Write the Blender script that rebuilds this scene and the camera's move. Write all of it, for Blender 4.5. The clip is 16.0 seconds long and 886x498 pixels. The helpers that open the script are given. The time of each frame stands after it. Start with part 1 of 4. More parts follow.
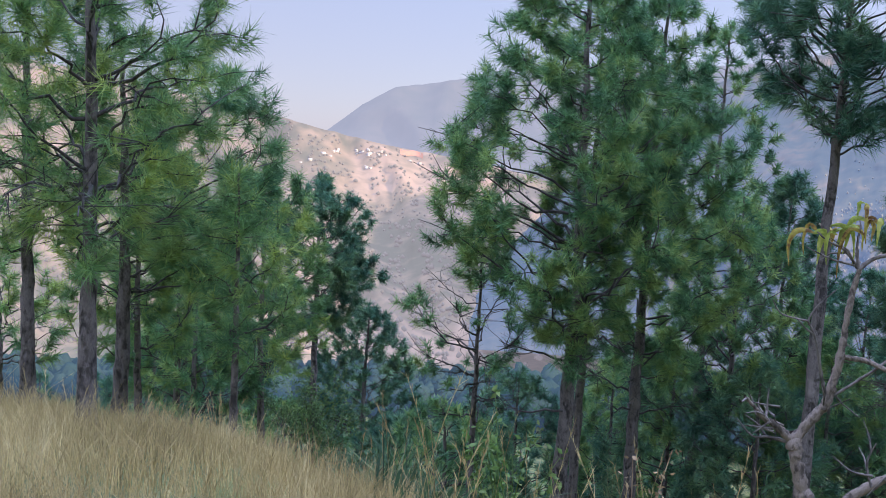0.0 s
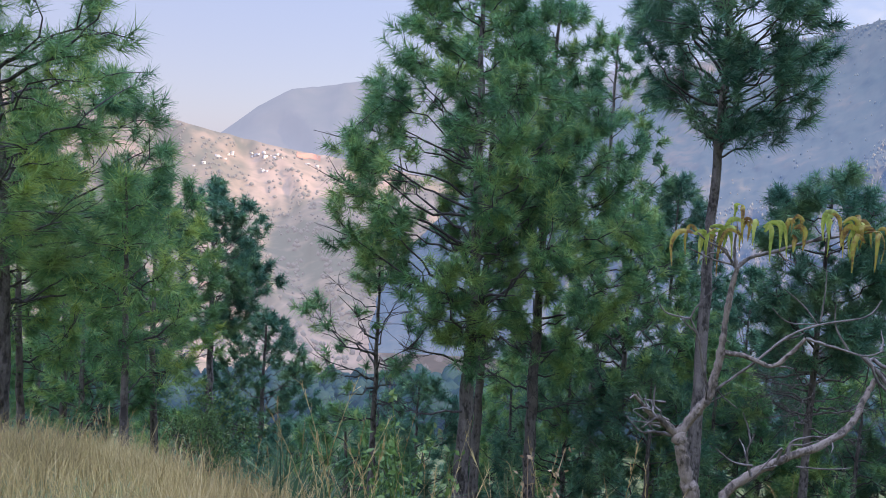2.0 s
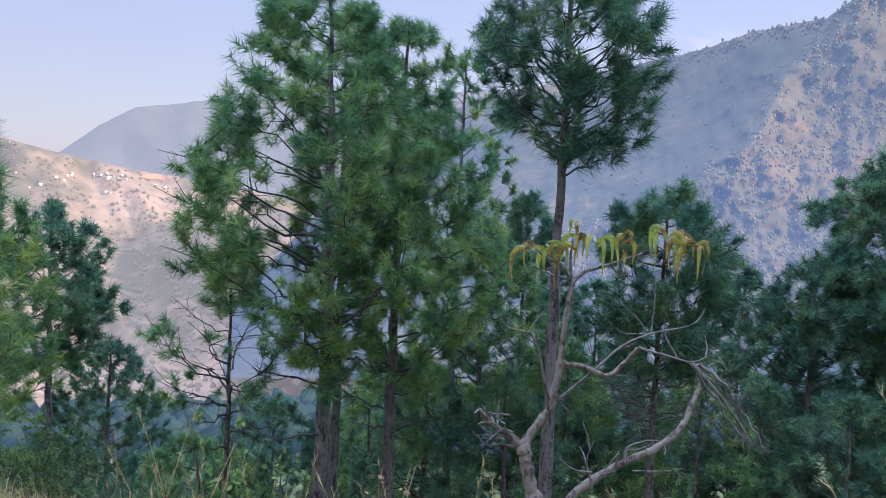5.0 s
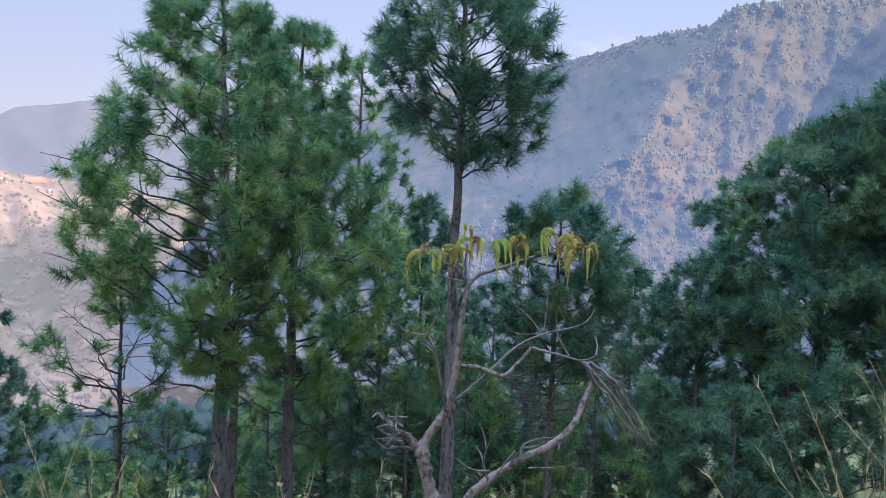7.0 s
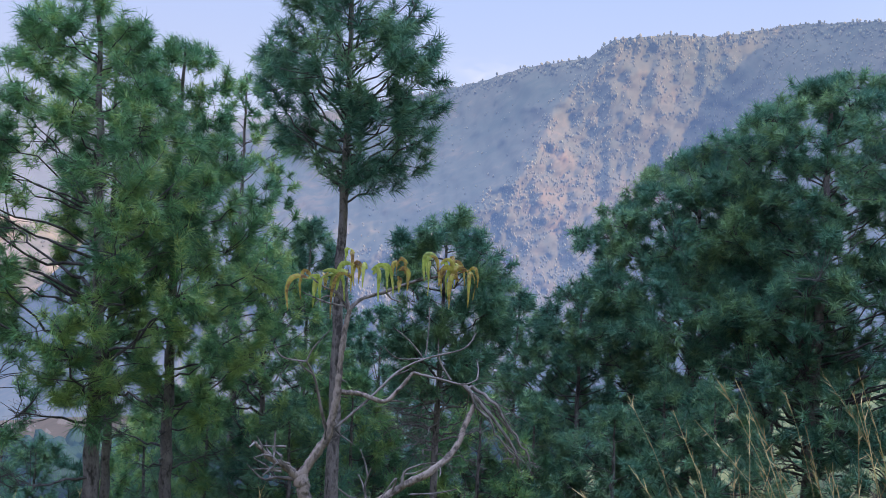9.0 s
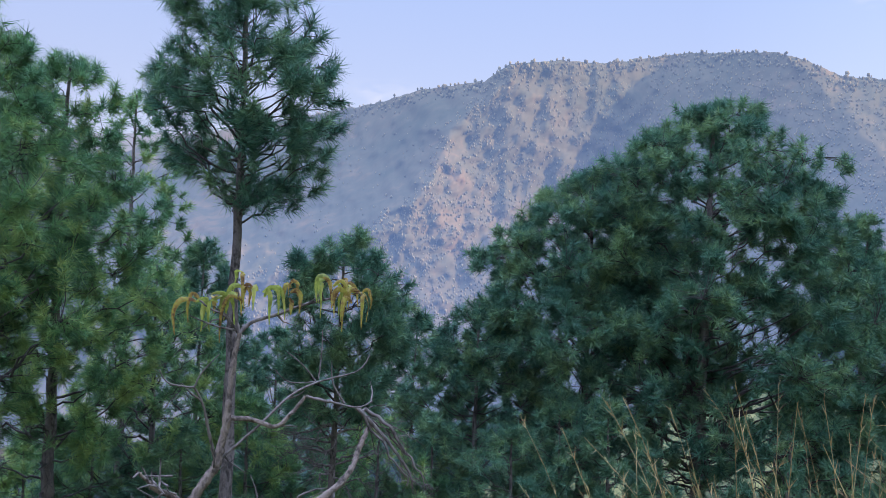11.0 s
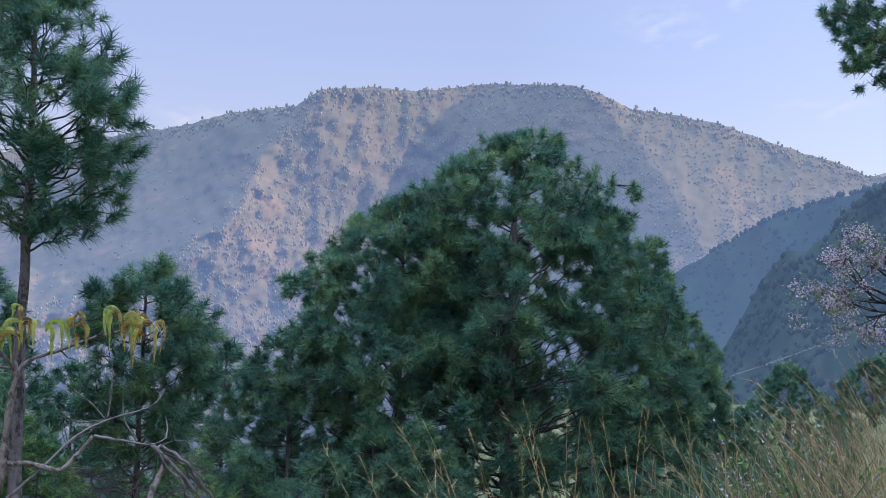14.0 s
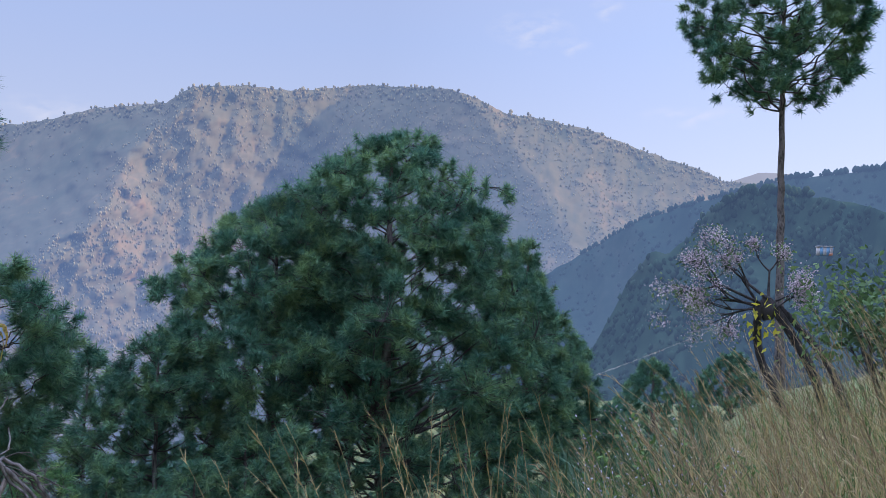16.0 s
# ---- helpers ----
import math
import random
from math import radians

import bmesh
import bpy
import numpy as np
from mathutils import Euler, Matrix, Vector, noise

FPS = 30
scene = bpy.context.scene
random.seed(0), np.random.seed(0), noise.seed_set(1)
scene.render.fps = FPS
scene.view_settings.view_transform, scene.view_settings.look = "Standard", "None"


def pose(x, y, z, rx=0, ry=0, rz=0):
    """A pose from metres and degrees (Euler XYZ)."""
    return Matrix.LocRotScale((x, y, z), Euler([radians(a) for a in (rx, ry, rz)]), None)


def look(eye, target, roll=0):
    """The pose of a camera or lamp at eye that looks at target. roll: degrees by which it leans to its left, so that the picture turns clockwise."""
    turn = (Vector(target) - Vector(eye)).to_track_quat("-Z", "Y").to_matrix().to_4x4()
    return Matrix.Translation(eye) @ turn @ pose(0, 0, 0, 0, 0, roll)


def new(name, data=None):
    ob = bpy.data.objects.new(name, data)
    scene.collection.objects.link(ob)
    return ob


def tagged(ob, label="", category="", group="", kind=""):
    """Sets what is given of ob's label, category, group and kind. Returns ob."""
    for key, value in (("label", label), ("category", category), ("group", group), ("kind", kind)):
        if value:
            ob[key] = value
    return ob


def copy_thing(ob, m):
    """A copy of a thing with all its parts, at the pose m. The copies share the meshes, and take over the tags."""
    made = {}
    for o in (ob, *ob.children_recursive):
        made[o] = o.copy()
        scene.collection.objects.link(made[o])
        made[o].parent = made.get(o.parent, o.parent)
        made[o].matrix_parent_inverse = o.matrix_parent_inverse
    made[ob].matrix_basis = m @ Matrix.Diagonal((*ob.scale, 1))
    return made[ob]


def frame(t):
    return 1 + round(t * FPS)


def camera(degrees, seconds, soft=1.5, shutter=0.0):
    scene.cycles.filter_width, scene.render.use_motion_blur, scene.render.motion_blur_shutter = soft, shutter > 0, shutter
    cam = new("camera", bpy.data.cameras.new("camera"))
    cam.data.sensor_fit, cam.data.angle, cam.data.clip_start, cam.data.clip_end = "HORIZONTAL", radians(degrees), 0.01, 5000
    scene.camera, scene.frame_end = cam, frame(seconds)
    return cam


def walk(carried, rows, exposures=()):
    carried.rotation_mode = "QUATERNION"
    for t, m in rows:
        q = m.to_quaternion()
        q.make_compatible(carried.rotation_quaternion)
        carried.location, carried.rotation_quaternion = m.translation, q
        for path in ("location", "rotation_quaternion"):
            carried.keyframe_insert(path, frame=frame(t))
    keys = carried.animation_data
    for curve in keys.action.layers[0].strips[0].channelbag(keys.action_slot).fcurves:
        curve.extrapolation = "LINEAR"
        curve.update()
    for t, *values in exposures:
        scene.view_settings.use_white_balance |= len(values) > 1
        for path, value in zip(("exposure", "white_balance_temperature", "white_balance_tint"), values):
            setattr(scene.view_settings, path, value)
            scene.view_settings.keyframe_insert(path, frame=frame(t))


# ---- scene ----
cam = camera(53.32, 16.0, soft=0.7)

# seconds, x, y, z, tilt, lean, turn
PATH = [
    (0.0, 0.000, -0.000, 1.600, 83.364, -2.904, 0.338),
    (0.5, 0.008, 0.001, 1.605, 83.438, -2.840, -1.968),
    (1.0, 0.012, 0.001, 1.606, 83.553, -2.798, -3.830),
    (1.5, 0.018, 0.005, 1.606, 83.679, -2.841, -5.404),
    (2.0, 0.023, 0.007, 1.607, 83.865, -2.841, -6.256),
    (2.5, 0.031, 0.003, 1.608, 84.226, -2.842, -7.276),
    (3.0, 0.044, 0.004, 1.609, 84.761, -2.819, -8.874),
    (3.5, 0.056, 0.008, 1.607, 85.280, -2.755, -10.967),
    (4.0, 0.065, 0.008, 1.607, 85.529, -2.707, -12.393),
    (6.5, 0.070, -0.025, 1.618, 85.600, -2.279, -20.728),
    (7.0, 0.070, -0.029, 1.621, 85.961, -2.305, -22.244),
    (7.5, 0.078, -0.029, 1.622, 86.589, -2.360, -24.648),
    (8.0, 0.077, -0.024, 1.622, 87.043, -2.545, -26.216),
    (8.5, 0.083, -0.019, 1.622, 87.474, -2.729, -28.043),
    (9.0, 0.096, -0.021, 1.621, 87.865, -2.756, -29.581),
    (11.5, 0.123, -0.034, 1.627, 89.909, -2.592, -38.201),
    (12.0, 0.133, -0.045, 1.631, 90.280, -2.438, -40.321),
    (12.5, 0.131, -0.058, 1.629, 90.720, -2.265, -42.298),
    (13.0, 0.135, -0.068, 1.633, 91.046, -2.080, -44.174),
    (13.5, 0.136, -0.073, 1.633, 91.344, -1.953, -46.246),
    (14.0, 0.140, -0.076, 1.634, 91.639, -1.915, -48.244),
    (14.5, 0.145, -0.081, 1.633, 91.753, -1.948, -50.498),
    (15.0, 0.162, -0.086, 1.634, 91.832, -1.856, -52.397),
    (15.5, 0.179, -0.091, 1.633, 91.930, -1.705, -54.570),
    (16.0, 0.186, -0.097, 1.628, 91.997, -1.664, -56.219),
]
walk(cam, [(row[0], pose(*row[1:])) for row in PATH], [(0.0, 0.76), (4.0, 0.78), (8.0, 0.83), (12.5, 0.73), (16.0, 0.60)])

# ---- light ----
SUN_AZ, SUN_EL = 130.0, 20.0        # clockwise from +y, degrees
OVERHEAD_GAIN = 6.8
sky = bpy.data.worlds.new("sky")
scene.world = sky
sky.use_nodes = True
wn, wl = sky.node_tree.nodes, sky.node_tree.links
air = wn.new("ShaderNodeTexSky")
air.sky_type = "NISHITA"
air.sun_disc = False
air.sun_elevation, air.sun_rotation = radians(SUN_EL), radians(-SUN_AZ)
air.altitude, air.air_density, air.dust_density, air.ozone_density = 1200, 1.0, 1.6, 2.0
soften = wn.new("ShaderNodeMix")
soften.data_type = "RGBA"
soften.inputs[0].default_value = 0.75
wl.new(air.outputs[0], soften.inputs[6])
# added fill: sky made brighter overhead, above the view, to lift the shaded foreground
co, sp, mr, sky_gain = wn.new("ShaderNodeTexCoord"), wn.new("ShaderNodeSeparateXYZ"), wn.new("ShaderNodeMapRange"), wn.new("ShaderNodeMix")
wl.new(co.outputs["Generated"], sp.inputs[0])
wl.new(sp.outputs[2], mr.inputs[0])
for i, v in enumerate((0.33, 1.0, 1.0, OVERHEAD_GAIN)):
    mr.inputs[i + 1].default_value = v
# and towards the sun
toward, glare, both = wn.new("ShaderNodeVectorMath"), wn.new("ShaderNodeMapRange"), wn.new("ShaderNodeMath")
toward.operation, both.operation = "DOT_PRODUCT", "MULTIPLY"
toward.inputs[1].default_value = (math.sin(radians(SUN_AZ)), math.cos(radians(SUN_AZ)), 0)
wl.new(co.outputs["Generated"], toward.inputs[0])
wl.new(toward.outputs["Value"], glare.inputs[0])
for i, v in enumerate((0.2, 1.0, 1.0, 1.5)):
    glare.inputs[i + 1].default_value = v
wl.new(mr.outputs[0], both.inputs[0])
wl.new(glare.outputs[0], both.inputs[1])
low_air, climb = wn.new("ShaderNodeMix"), wn.new("ShaderNodeMapRange")
low_air.data_type = "RGBA"
low_air.inputs[6].default_value, low_air.inputs[7].default_value = (4.7, 4.45, 5.7, 1), (3.65, 4.3, 6.9, 1)
climb.inputs[1].default_value, climb.inputs[2].default_value = 0.02, 0.26
wl.new(sp.outputs[2], climb.inputs[0])
wl.new(climb.outputs[0], low_air.inputs[0])
wl.new(low_air.outputs[2], soften.inputs[7])
sky_gain.data_type, sky_gain.blend_type = "RGBA", "MULTIPLY"
sky_gain.inputs[0].default_value = 1.0
wl.new(soften.outputs[2], sky_gain.inputs[6])
wl.new(both.outputs[0], sky_gain.inputs[7])
wl.new(sky_gain.outputs[2], wn["Background"].inputs[0])
wn["Background"].inputs[1].default_value = 0.086

sun_way = Vector((math.sin(radians(SUN_AZ)) * math.cos(radians(SUN_EL)),
                  math.cos(radians(SUN_AZ)) * math.cos(radians(SUN_EL)), math.sin(radians(SUN_EL))))
sun = new("sun", bpy.data.lights.new("sun", "SUN"))
sun.data.energy, sun.data.angle, sun.data.color = 5.0, radians(0.53), (1.0, 0.76, 0.54)
sun.matrix_world = look(sun_way * 200, (0, 0, 0))


# ---- materials ----
def shader(name):
    m = bpy.data.materials.new(name)
    m.use_nodes = True
    n = m.node_tree.nodes
    return m, n, m.node_tree.links, n["Principled BSDF"]


def grain(n, l, scale, detail=4.0, stretch=(1, 1, 1), kind="noise"):
    """Noise in object space; returns its factor output."""
    co, mp = n.new("ShaderNodeTexCoord"), n.new("ShaderNodeMapping")
    l.new(co.outputs["Object"], mp.inputs[0])
    mp.inputs["Scale"].default_value = stretch
    if kind == "noise":
        t = n.new("ShaderNodeTexNoise")
        t.inputs["Detail"].default_value = detail
        out = t.outputs[0]
    else:
        t = n.new("ShaderNodeTexVoronoi")
        t.feature = "DISTANCE_TO_EDGE" if kind == "cracks" else "F1"
        out = t.outputs[0]
    t.inputs["Scale"].default_value = scale
    l.new(mp.outputs[0], t.inputs["Vector"])
    return out


def ramp(n, l, src, *stops):
    r = n.new("ShaderNodeValToRGB")
    e = r.color_ramp.elements
    while len(e) < len(stops):
        e.new(0.5)
    for el, (at, c) in zip(e, stops):
        el.position, el.color = at, (*c, 1)
    l.new(src, r.inputs[0])
    return r.outputs[0]


def blend(n, l, fac, a, b, how="MIX"):
    m = n.new("ShaderNodeMix")
    m.data_type, m.blend_type = "RGBA", how
    for sock, v in ((m.inputs[0], fac), (m.inputs[6], a), (m.inputs[7], b)):
        if isinstance(v, (int, float)):
            sock.default_value = v
        elif isinstance(v, tuple):
            sock.default_value = (*v, 1)
        else:
            l.new(v, sock)
    return m.outputs[2]


def relief(n, l, bsdf, src, strength, dist):
    b = n.new("ShaderNodeBump")
    b.inputs["Strength"].default_value, b.inputs["Distance"].default_value = strength, dist
    l.new(src, b.inputs["Height"])
    l.new(b.outputs[0], bsdf.inputs["Normal"])


def leafy(name, dark, mid, light, thin=0.35, rough=0.5, patch=0.9, island=0.35):
    """Needles or leaves: two scales of colour, some light passing through."""
    m, n, l, p = shader(name)
    col = ramp(n, l, blend(n, l, 0.35, grain(n, l, patch, 3), grain(n, l, patch * 5, 2)), (0.40, dark), (0.5, mid), (0.61, light))
    geo = n.new("ShaderNodeNewGeometry")
    hue = n.new("ShaderNodeHueSaturation")
    mul = n.new("ShaderNodeMath")
    mul.operation = "MULTIPLY_ADD"
    l.new(geo.outputs["Random Per Island"], mul.inputs[0])
    mul.inputs[1].default_value, mul.inputs[2].default_value = island * 2, 1 - island
    l.new(mul.outputs[0], hue.inputs["Value"])
    l.new(col, hue.inputs["Color"])
    l.new(hue.outputs[0], p.inputs["Base Color"])
    p.inputs["Roughness"].default_value = rough
    p.inputs["Specular IOR Level"].default_value = 0.3
    tr, mx = n.new("ShaderNodeBsdfTranslucent"), n.new("ShaderNodeMixShader")
    l.new(hue.outputs[0], tr.inputs[0])
    mx.inputs[0].default_value = thin
    l.new(p.outputs[0], mx.inputs[1])
    l.new(tr.outputs[0], mx.inputs[2])
    l.new(mx.outputs[0], n["Material Output"].inputs[0])
    return m


def barky(name, dark, light, scale=9.0, plates=0.02, furrow=0.5):
    """Bark or bare wood: long furrows broken by noise, fine grain, pale patches."""
    m, n, l, p = shader(name)
    long = grain(n, l, scale, 5, (1, 1, 0.22))
    plate = grain(n, l, scale * 2.2, 3, (1, 1, 0.55))
    fine = grain(n, l, scale * 7, 6, (1, 1, 0.4))
    lich = grain(n, l, 3.5, 5)
    c = blend(n, l, fine, dark, light)
    gap = ramp(n, l, blend(n, l, 0.45, long, plate), (0.40, (0, 0, 0)), (0.52, (1, 1, 1)))
    c = blend(n, l, gap, tuple(v * furrow for v in dark), c)
    c = blend(n, l, ramp(n, l, lich, (0.55, (0, 0, 0)), (0.75, (0.45, 0.45, 0.45))), c, tuple(min(1, v * 1.4) for v in light))
    l.new(c, p.inputs["Base Color"])
    p.inputs["Roughness"].default_value = 0.9
    relief(n, l, p, blend(n, l, 0.3, gap, fine), 0.9, plates)
    return m


def distant(name, stops, scale, haze_glow, amount, lift=None, canopy=0.0, island=0.0):
    """A far slope: patchy cover, with haze painted in as emission."""
    m, n, l, p = shader(name)
    a, b = grain(n, l, scale, 8), grain(n, l, scale * 7, 6)
    c = ramp(n, l, blend(n, l, 0.4, a, b), *stops)
    if island:
        # each tree has its own tone
        geo, hue, mul = n.new("ShaderNodeNewGeometry"), n.new("ShaderNodeHueSaturation"), n.new("ShaderNodeMath")
        mul.operation = "MULTIPLY_ADD"
        l.new(geo.outputs["Random Per Island"], mul.inputs[0])
        mul.inputs[1].default_value, mul.inputs[2].default_value = island * 2, 1 - island
        l.new(mul.outputs[0], hue.inputs["Value"])
        l.new(c, hue.inputs["Color"])
        c = hue.outputs[0]
    if canopy:
        # treetops as small domes over the slope
        relief(n, l, p, blend(n, l, 0.3, grain(n, l, canopy, kind="cells"), b), -1.0, 3.0)
    l.new(c, p.inputs["Base Color"])
    p.inputs["Roughness"].default_value = 1.0
    p.inputs["Specular IOR Level"].default_value = 0.0
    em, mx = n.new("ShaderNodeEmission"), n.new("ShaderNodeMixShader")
    em.inputs[0].default_value = (*haze_glow, 1)
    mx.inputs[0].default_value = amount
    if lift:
        # the share of painted haze is set by height
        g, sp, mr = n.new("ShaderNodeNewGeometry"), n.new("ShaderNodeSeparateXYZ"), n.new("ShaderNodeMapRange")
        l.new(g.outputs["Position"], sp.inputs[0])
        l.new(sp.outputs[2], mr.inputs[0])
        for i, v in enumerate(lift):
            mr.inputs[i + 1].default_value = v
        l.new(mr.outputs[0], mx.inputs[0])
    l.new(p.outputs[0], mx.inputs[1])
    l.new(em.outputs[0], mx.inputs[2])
    l.new(mx.outputs[0], n["Material Output"].inputs[0])
    return m


needle_green = leafy("pine_needles", (0.066, 0.168, 0.082), (0.135, 0.278, 0.112), (0.300, 0.410, 0.126), 0.45)
needle_fresh = leafy("pine_needles_fresh", (0.075, 0.180, 0.080), (0.155, 0.285, 0.098), (0.330, 0.420, 0.100), 0.4)
needle_dark = leafy("pine_needles_dark", (0.044, 0.126, 0.084), (0.086, 0.198, 0.116), (0.172, 0.282, 0.122), 0.4)
bark = barky("pine_bark", (0.058, 0.048, 0.043), (0.20, 0.168, 0.152), plates=0.035)
twig_bark = barky("twig_bark", (0.030, 0.027, 0.025), (0.085, 0.075, 0.07), 20, 0.005)
dead_wood = barky("dead_wood", (0.10, 0.078, 0.062), (0.27, 0.215, 0.175), 34, 0.006)
grey_wood = barky("grey_wood", (0.085, 0.072, 0.064), (0.20, 0.172, 0.156), 24, 0.004)
straw = leafy("dry_grass", (0.25, 0.195, 0.085), (0.42, 0.315, 0.14), (0.54, 0.43, 0.21), 0.25, 0.6, 0.5, 0.3)
straw_pink = leafy("dry_grass_reddish", (0.20, 0.135, 0.085), (0.34, 0.24, 0.13), (0.48, 0.365, 0.21), 0.25, 0.6, 2.5, 0.4)
weed_green = leafy("weed_leaves", (0.06, 0.12, 0.03), (0.11, 0.19, 0.05), (0.19, 0.26, 0.09), 0.4, 0.5, 3)
dark_weed = leafy("undergrowth_leaves", (0.035, 0.075, 0.04), (0.055, 0.105, 0.05), (0.09, 0.13, 0.05), 0.35, 0.6, 1.5)
old_leaf = leafy("yellowing_leaves", (0.13, 0.07, 0.03), (0.28, 0.20, 0.05), (0.33, 0.31, 0.06), 0.4, 0.45, 22)
green_leaf = leafy("greenish_leaves", (0.17, 0.20, 0.04), (0.26, 0.32, 0.06), (0.40, 0.40, 0.10), 0.45, 0.45, 16)
bush_leaf = leafy("bush_leaves", (0.055, 0.10, 0.045), (0.09, 0.16, 0.055), (0.15, 0.22, 0.07), 0.4, 0.5, 2)
blossom = leafy("pink_blossom", (0.36, 0.27, 0.30), (0.48, 0.38, 0.41), (0.60, 0.50, 0.52), 0.4, 0.6, 4)
# emission colour that paints haze over the valley forest and right-hand hills
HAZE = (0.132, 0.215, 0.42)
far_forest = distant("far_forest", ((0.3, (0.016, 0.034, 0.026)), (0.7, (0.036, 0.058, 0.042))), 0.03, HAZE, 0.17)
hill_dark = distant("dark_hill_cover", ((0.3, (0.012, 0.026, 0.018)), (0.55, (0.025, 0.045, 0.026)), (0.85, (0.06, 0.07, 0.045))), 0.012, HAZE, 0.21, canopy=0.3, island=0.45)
# blue haze emitted by the mountain's ground and trees themselves
RANGE_HAZE = (0.108, 0.176, 0.37)
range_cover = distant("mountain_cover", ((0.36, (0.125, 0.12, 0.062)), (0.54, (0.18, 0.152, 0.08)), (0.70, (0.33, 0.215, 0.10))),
                      0.006, RANGE_HAZE, 0.5, (-120, 260, 0.58, 0.46), canopy=0.2)
range_trees = distant("mountain_trees", ((0.3, (0.20, 0.188, 0.094)), (0.7, (0.35, 0.27, 0.13))), 0.03, RANGE_HAZE, 0.5, (-120, 260, 0.58, 0.46), island=0.38)
# haze painted in: pinkish on the left hill, bluer on the hills beyond
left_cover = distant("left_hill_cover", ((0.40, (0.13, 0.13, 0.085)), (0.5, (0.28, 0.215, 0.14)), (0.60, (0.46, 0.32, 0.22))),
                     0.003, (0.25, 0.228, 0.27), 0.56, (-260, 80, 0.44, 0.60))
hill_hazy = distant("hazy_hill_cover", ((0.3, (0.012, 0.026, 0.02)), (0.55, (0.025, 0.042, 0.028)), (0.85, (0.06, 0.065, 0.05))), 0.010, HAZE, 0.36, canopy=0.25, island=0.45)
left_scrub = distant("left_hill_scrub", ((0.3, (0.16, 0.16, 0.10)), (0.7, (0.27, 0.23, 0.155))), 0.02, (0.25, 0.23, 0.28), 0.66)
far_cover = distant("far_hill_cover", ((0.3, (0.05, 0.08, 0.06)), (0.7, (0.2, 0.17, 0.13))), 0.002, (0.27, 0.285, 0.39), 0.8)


# ---- geometry helpers ----
class Geo:
    """Gathers vertices and faces of one mesh."""

    def __init__(self):
        self.v, self.f, self.n = [], {}, 0

    def add(self, v, f):
        v, f = np.asarray(v, float).reshape(-1, 3), np.asarray(f, int)
        self.f.setdefault(f.shape[1], []).append(f + self.n)
        self.v.append(v)
        self.n += len(v)

    def tube(self, pts, rad, sides=6, rough=0.0, rng=None):
        pts, rad = np.asarray(pts, float), np.asarray(rad, float)
        k = len(pts)
        d = np.gradient(pts, axis=0)
        d /= np.linalg.norm(d, axis=1)[:, None] + 1e-9
        ref = np.array([0.31, 0.2, 0.93]) if abs(d[0][2]) < 0.9 else np.array([1.0, 0.1, 0.05])
        a = np.cross(d, ref)
        a /= np.linalg.norm(a, axis=1)[:, None] + 1e-9
        b = np.cross(d, a)
        th = np.arange(sides) * 2 * math.pi / sides
        r = rad[:, None] * np.ones(sides)
        if rough and rng is not None:
            r = r * (1 + rough * rng.uniform(-1, 1, r.shape))
        v = pts[:, None] + r[..., None] * (np.cos(th)[None, :, None] * a[:, None] + np.sin(th)[None, :, None] * b[:, None])
        i, j = np.meshgrid(np.arange(k - 1), np.arange(sides), indexing="ij")
        i, j = i.ravel(), j.ravel()
        jn = (j + 1) % sides
        self.add(v.reshape(-1, 3), np.stack([i * sides + j, i * sides + jn, (i + 1) * sides + jn, (i + 1) * sides + j], 1))
        return self

    def mesh(self, name, mat, smooth=True):
        me = bpy.data.meshes.new(name)
        if self.n:
            sizes = sorted(self.f)
            blocks = [np.concatenate(self.f[s]) for s in sizes]
            v = np.concatenate(self.v)
            me.vertices.add(len(v))
            me.vertices.foreach_set("co", v.ravel())
            total = np.concatenate([np.full(len(b), b.shape[1]) for b in blocks])
            loops = np.concatenate([b.ravel() for b in blocks])
            me.loops.add(len(loops))
            me.loops.foreach_set("vertex_index", loops)
            me.polygons.add(len(total))
            me.polygons.foreach_set("loop_start", np.concatenate([[0], np.cumsum(total)[:-1]]))
            if smooth:
                me.polygons.foreach_set("use_smooth", np.ones(len(total), bool))
            me.update(calc_edges=True)
            me.validate()
        me.materials.append(mat)
        return me


def part(name, geo, mat, parent, label="", smooth=True):
    ob = new(name, geo.mesh(name, mat, smooth))
    ob.parent = parent
    return tagged(ob, label)


def unit(v):
    return v / (np.linalg.norm(v, axis=-1, keepdims=True) + 1e-9)


def scatter_dirs(rng, axis, lo, hi):
    """Directions round each axis, between lo and hi degrees off it."""
    n = len(axis)
    c = rng.uniform(math.cos(radians(hi)), math.cos(radians(lo)), n)
    q = unit(np.cross(axis, rng.normal(size=(n, 3))))
    return axis * c[:, None] + q * np.sqrt(1 - c * c)[:, None]


def needle_tufts(geo, rng, pos, way, size, count, length, width, lo=6, hi=95, sag=0.12, shoot=0.14):
    """Tufts of long needles at pos, each round the twig's direction."""
    p, w, s = (np.repeat(x, count, axis=0) for x in (pos, way, size))
    n = len(p)
    d = scatter_dirs(rng, w, lo, hi)
    d[:, 2] -= sag * rng.uniform(0.4, 1.6, n)
    d = unit(d)
    b = p - w * (rng.uniform(0, shoot, n) * s)[:, None]
    ln = length * s * rng.uniform(0.7, 1.1, n)
    side = unit(np.cross(d, rng.normal(size=(n, 3)))) * width / 2
    v = np.stack([b + side, b - side, b + d * ln[:, None]], 1)
    geo.add(v, np.arange(3 * n).reshape(n, 3))


# ---- terrain ----
RINGS = (0, 3, 6, 12, 25, 60, 100, 300, 900, 4900)
BEARINGS, HEIGHTS = [], []


def slope(bearing, *heights):
    """Heights of the ground along one bearing, at each of the rings."""
    BEARINGS.append(bearing), HEIGHTS.append(heights)


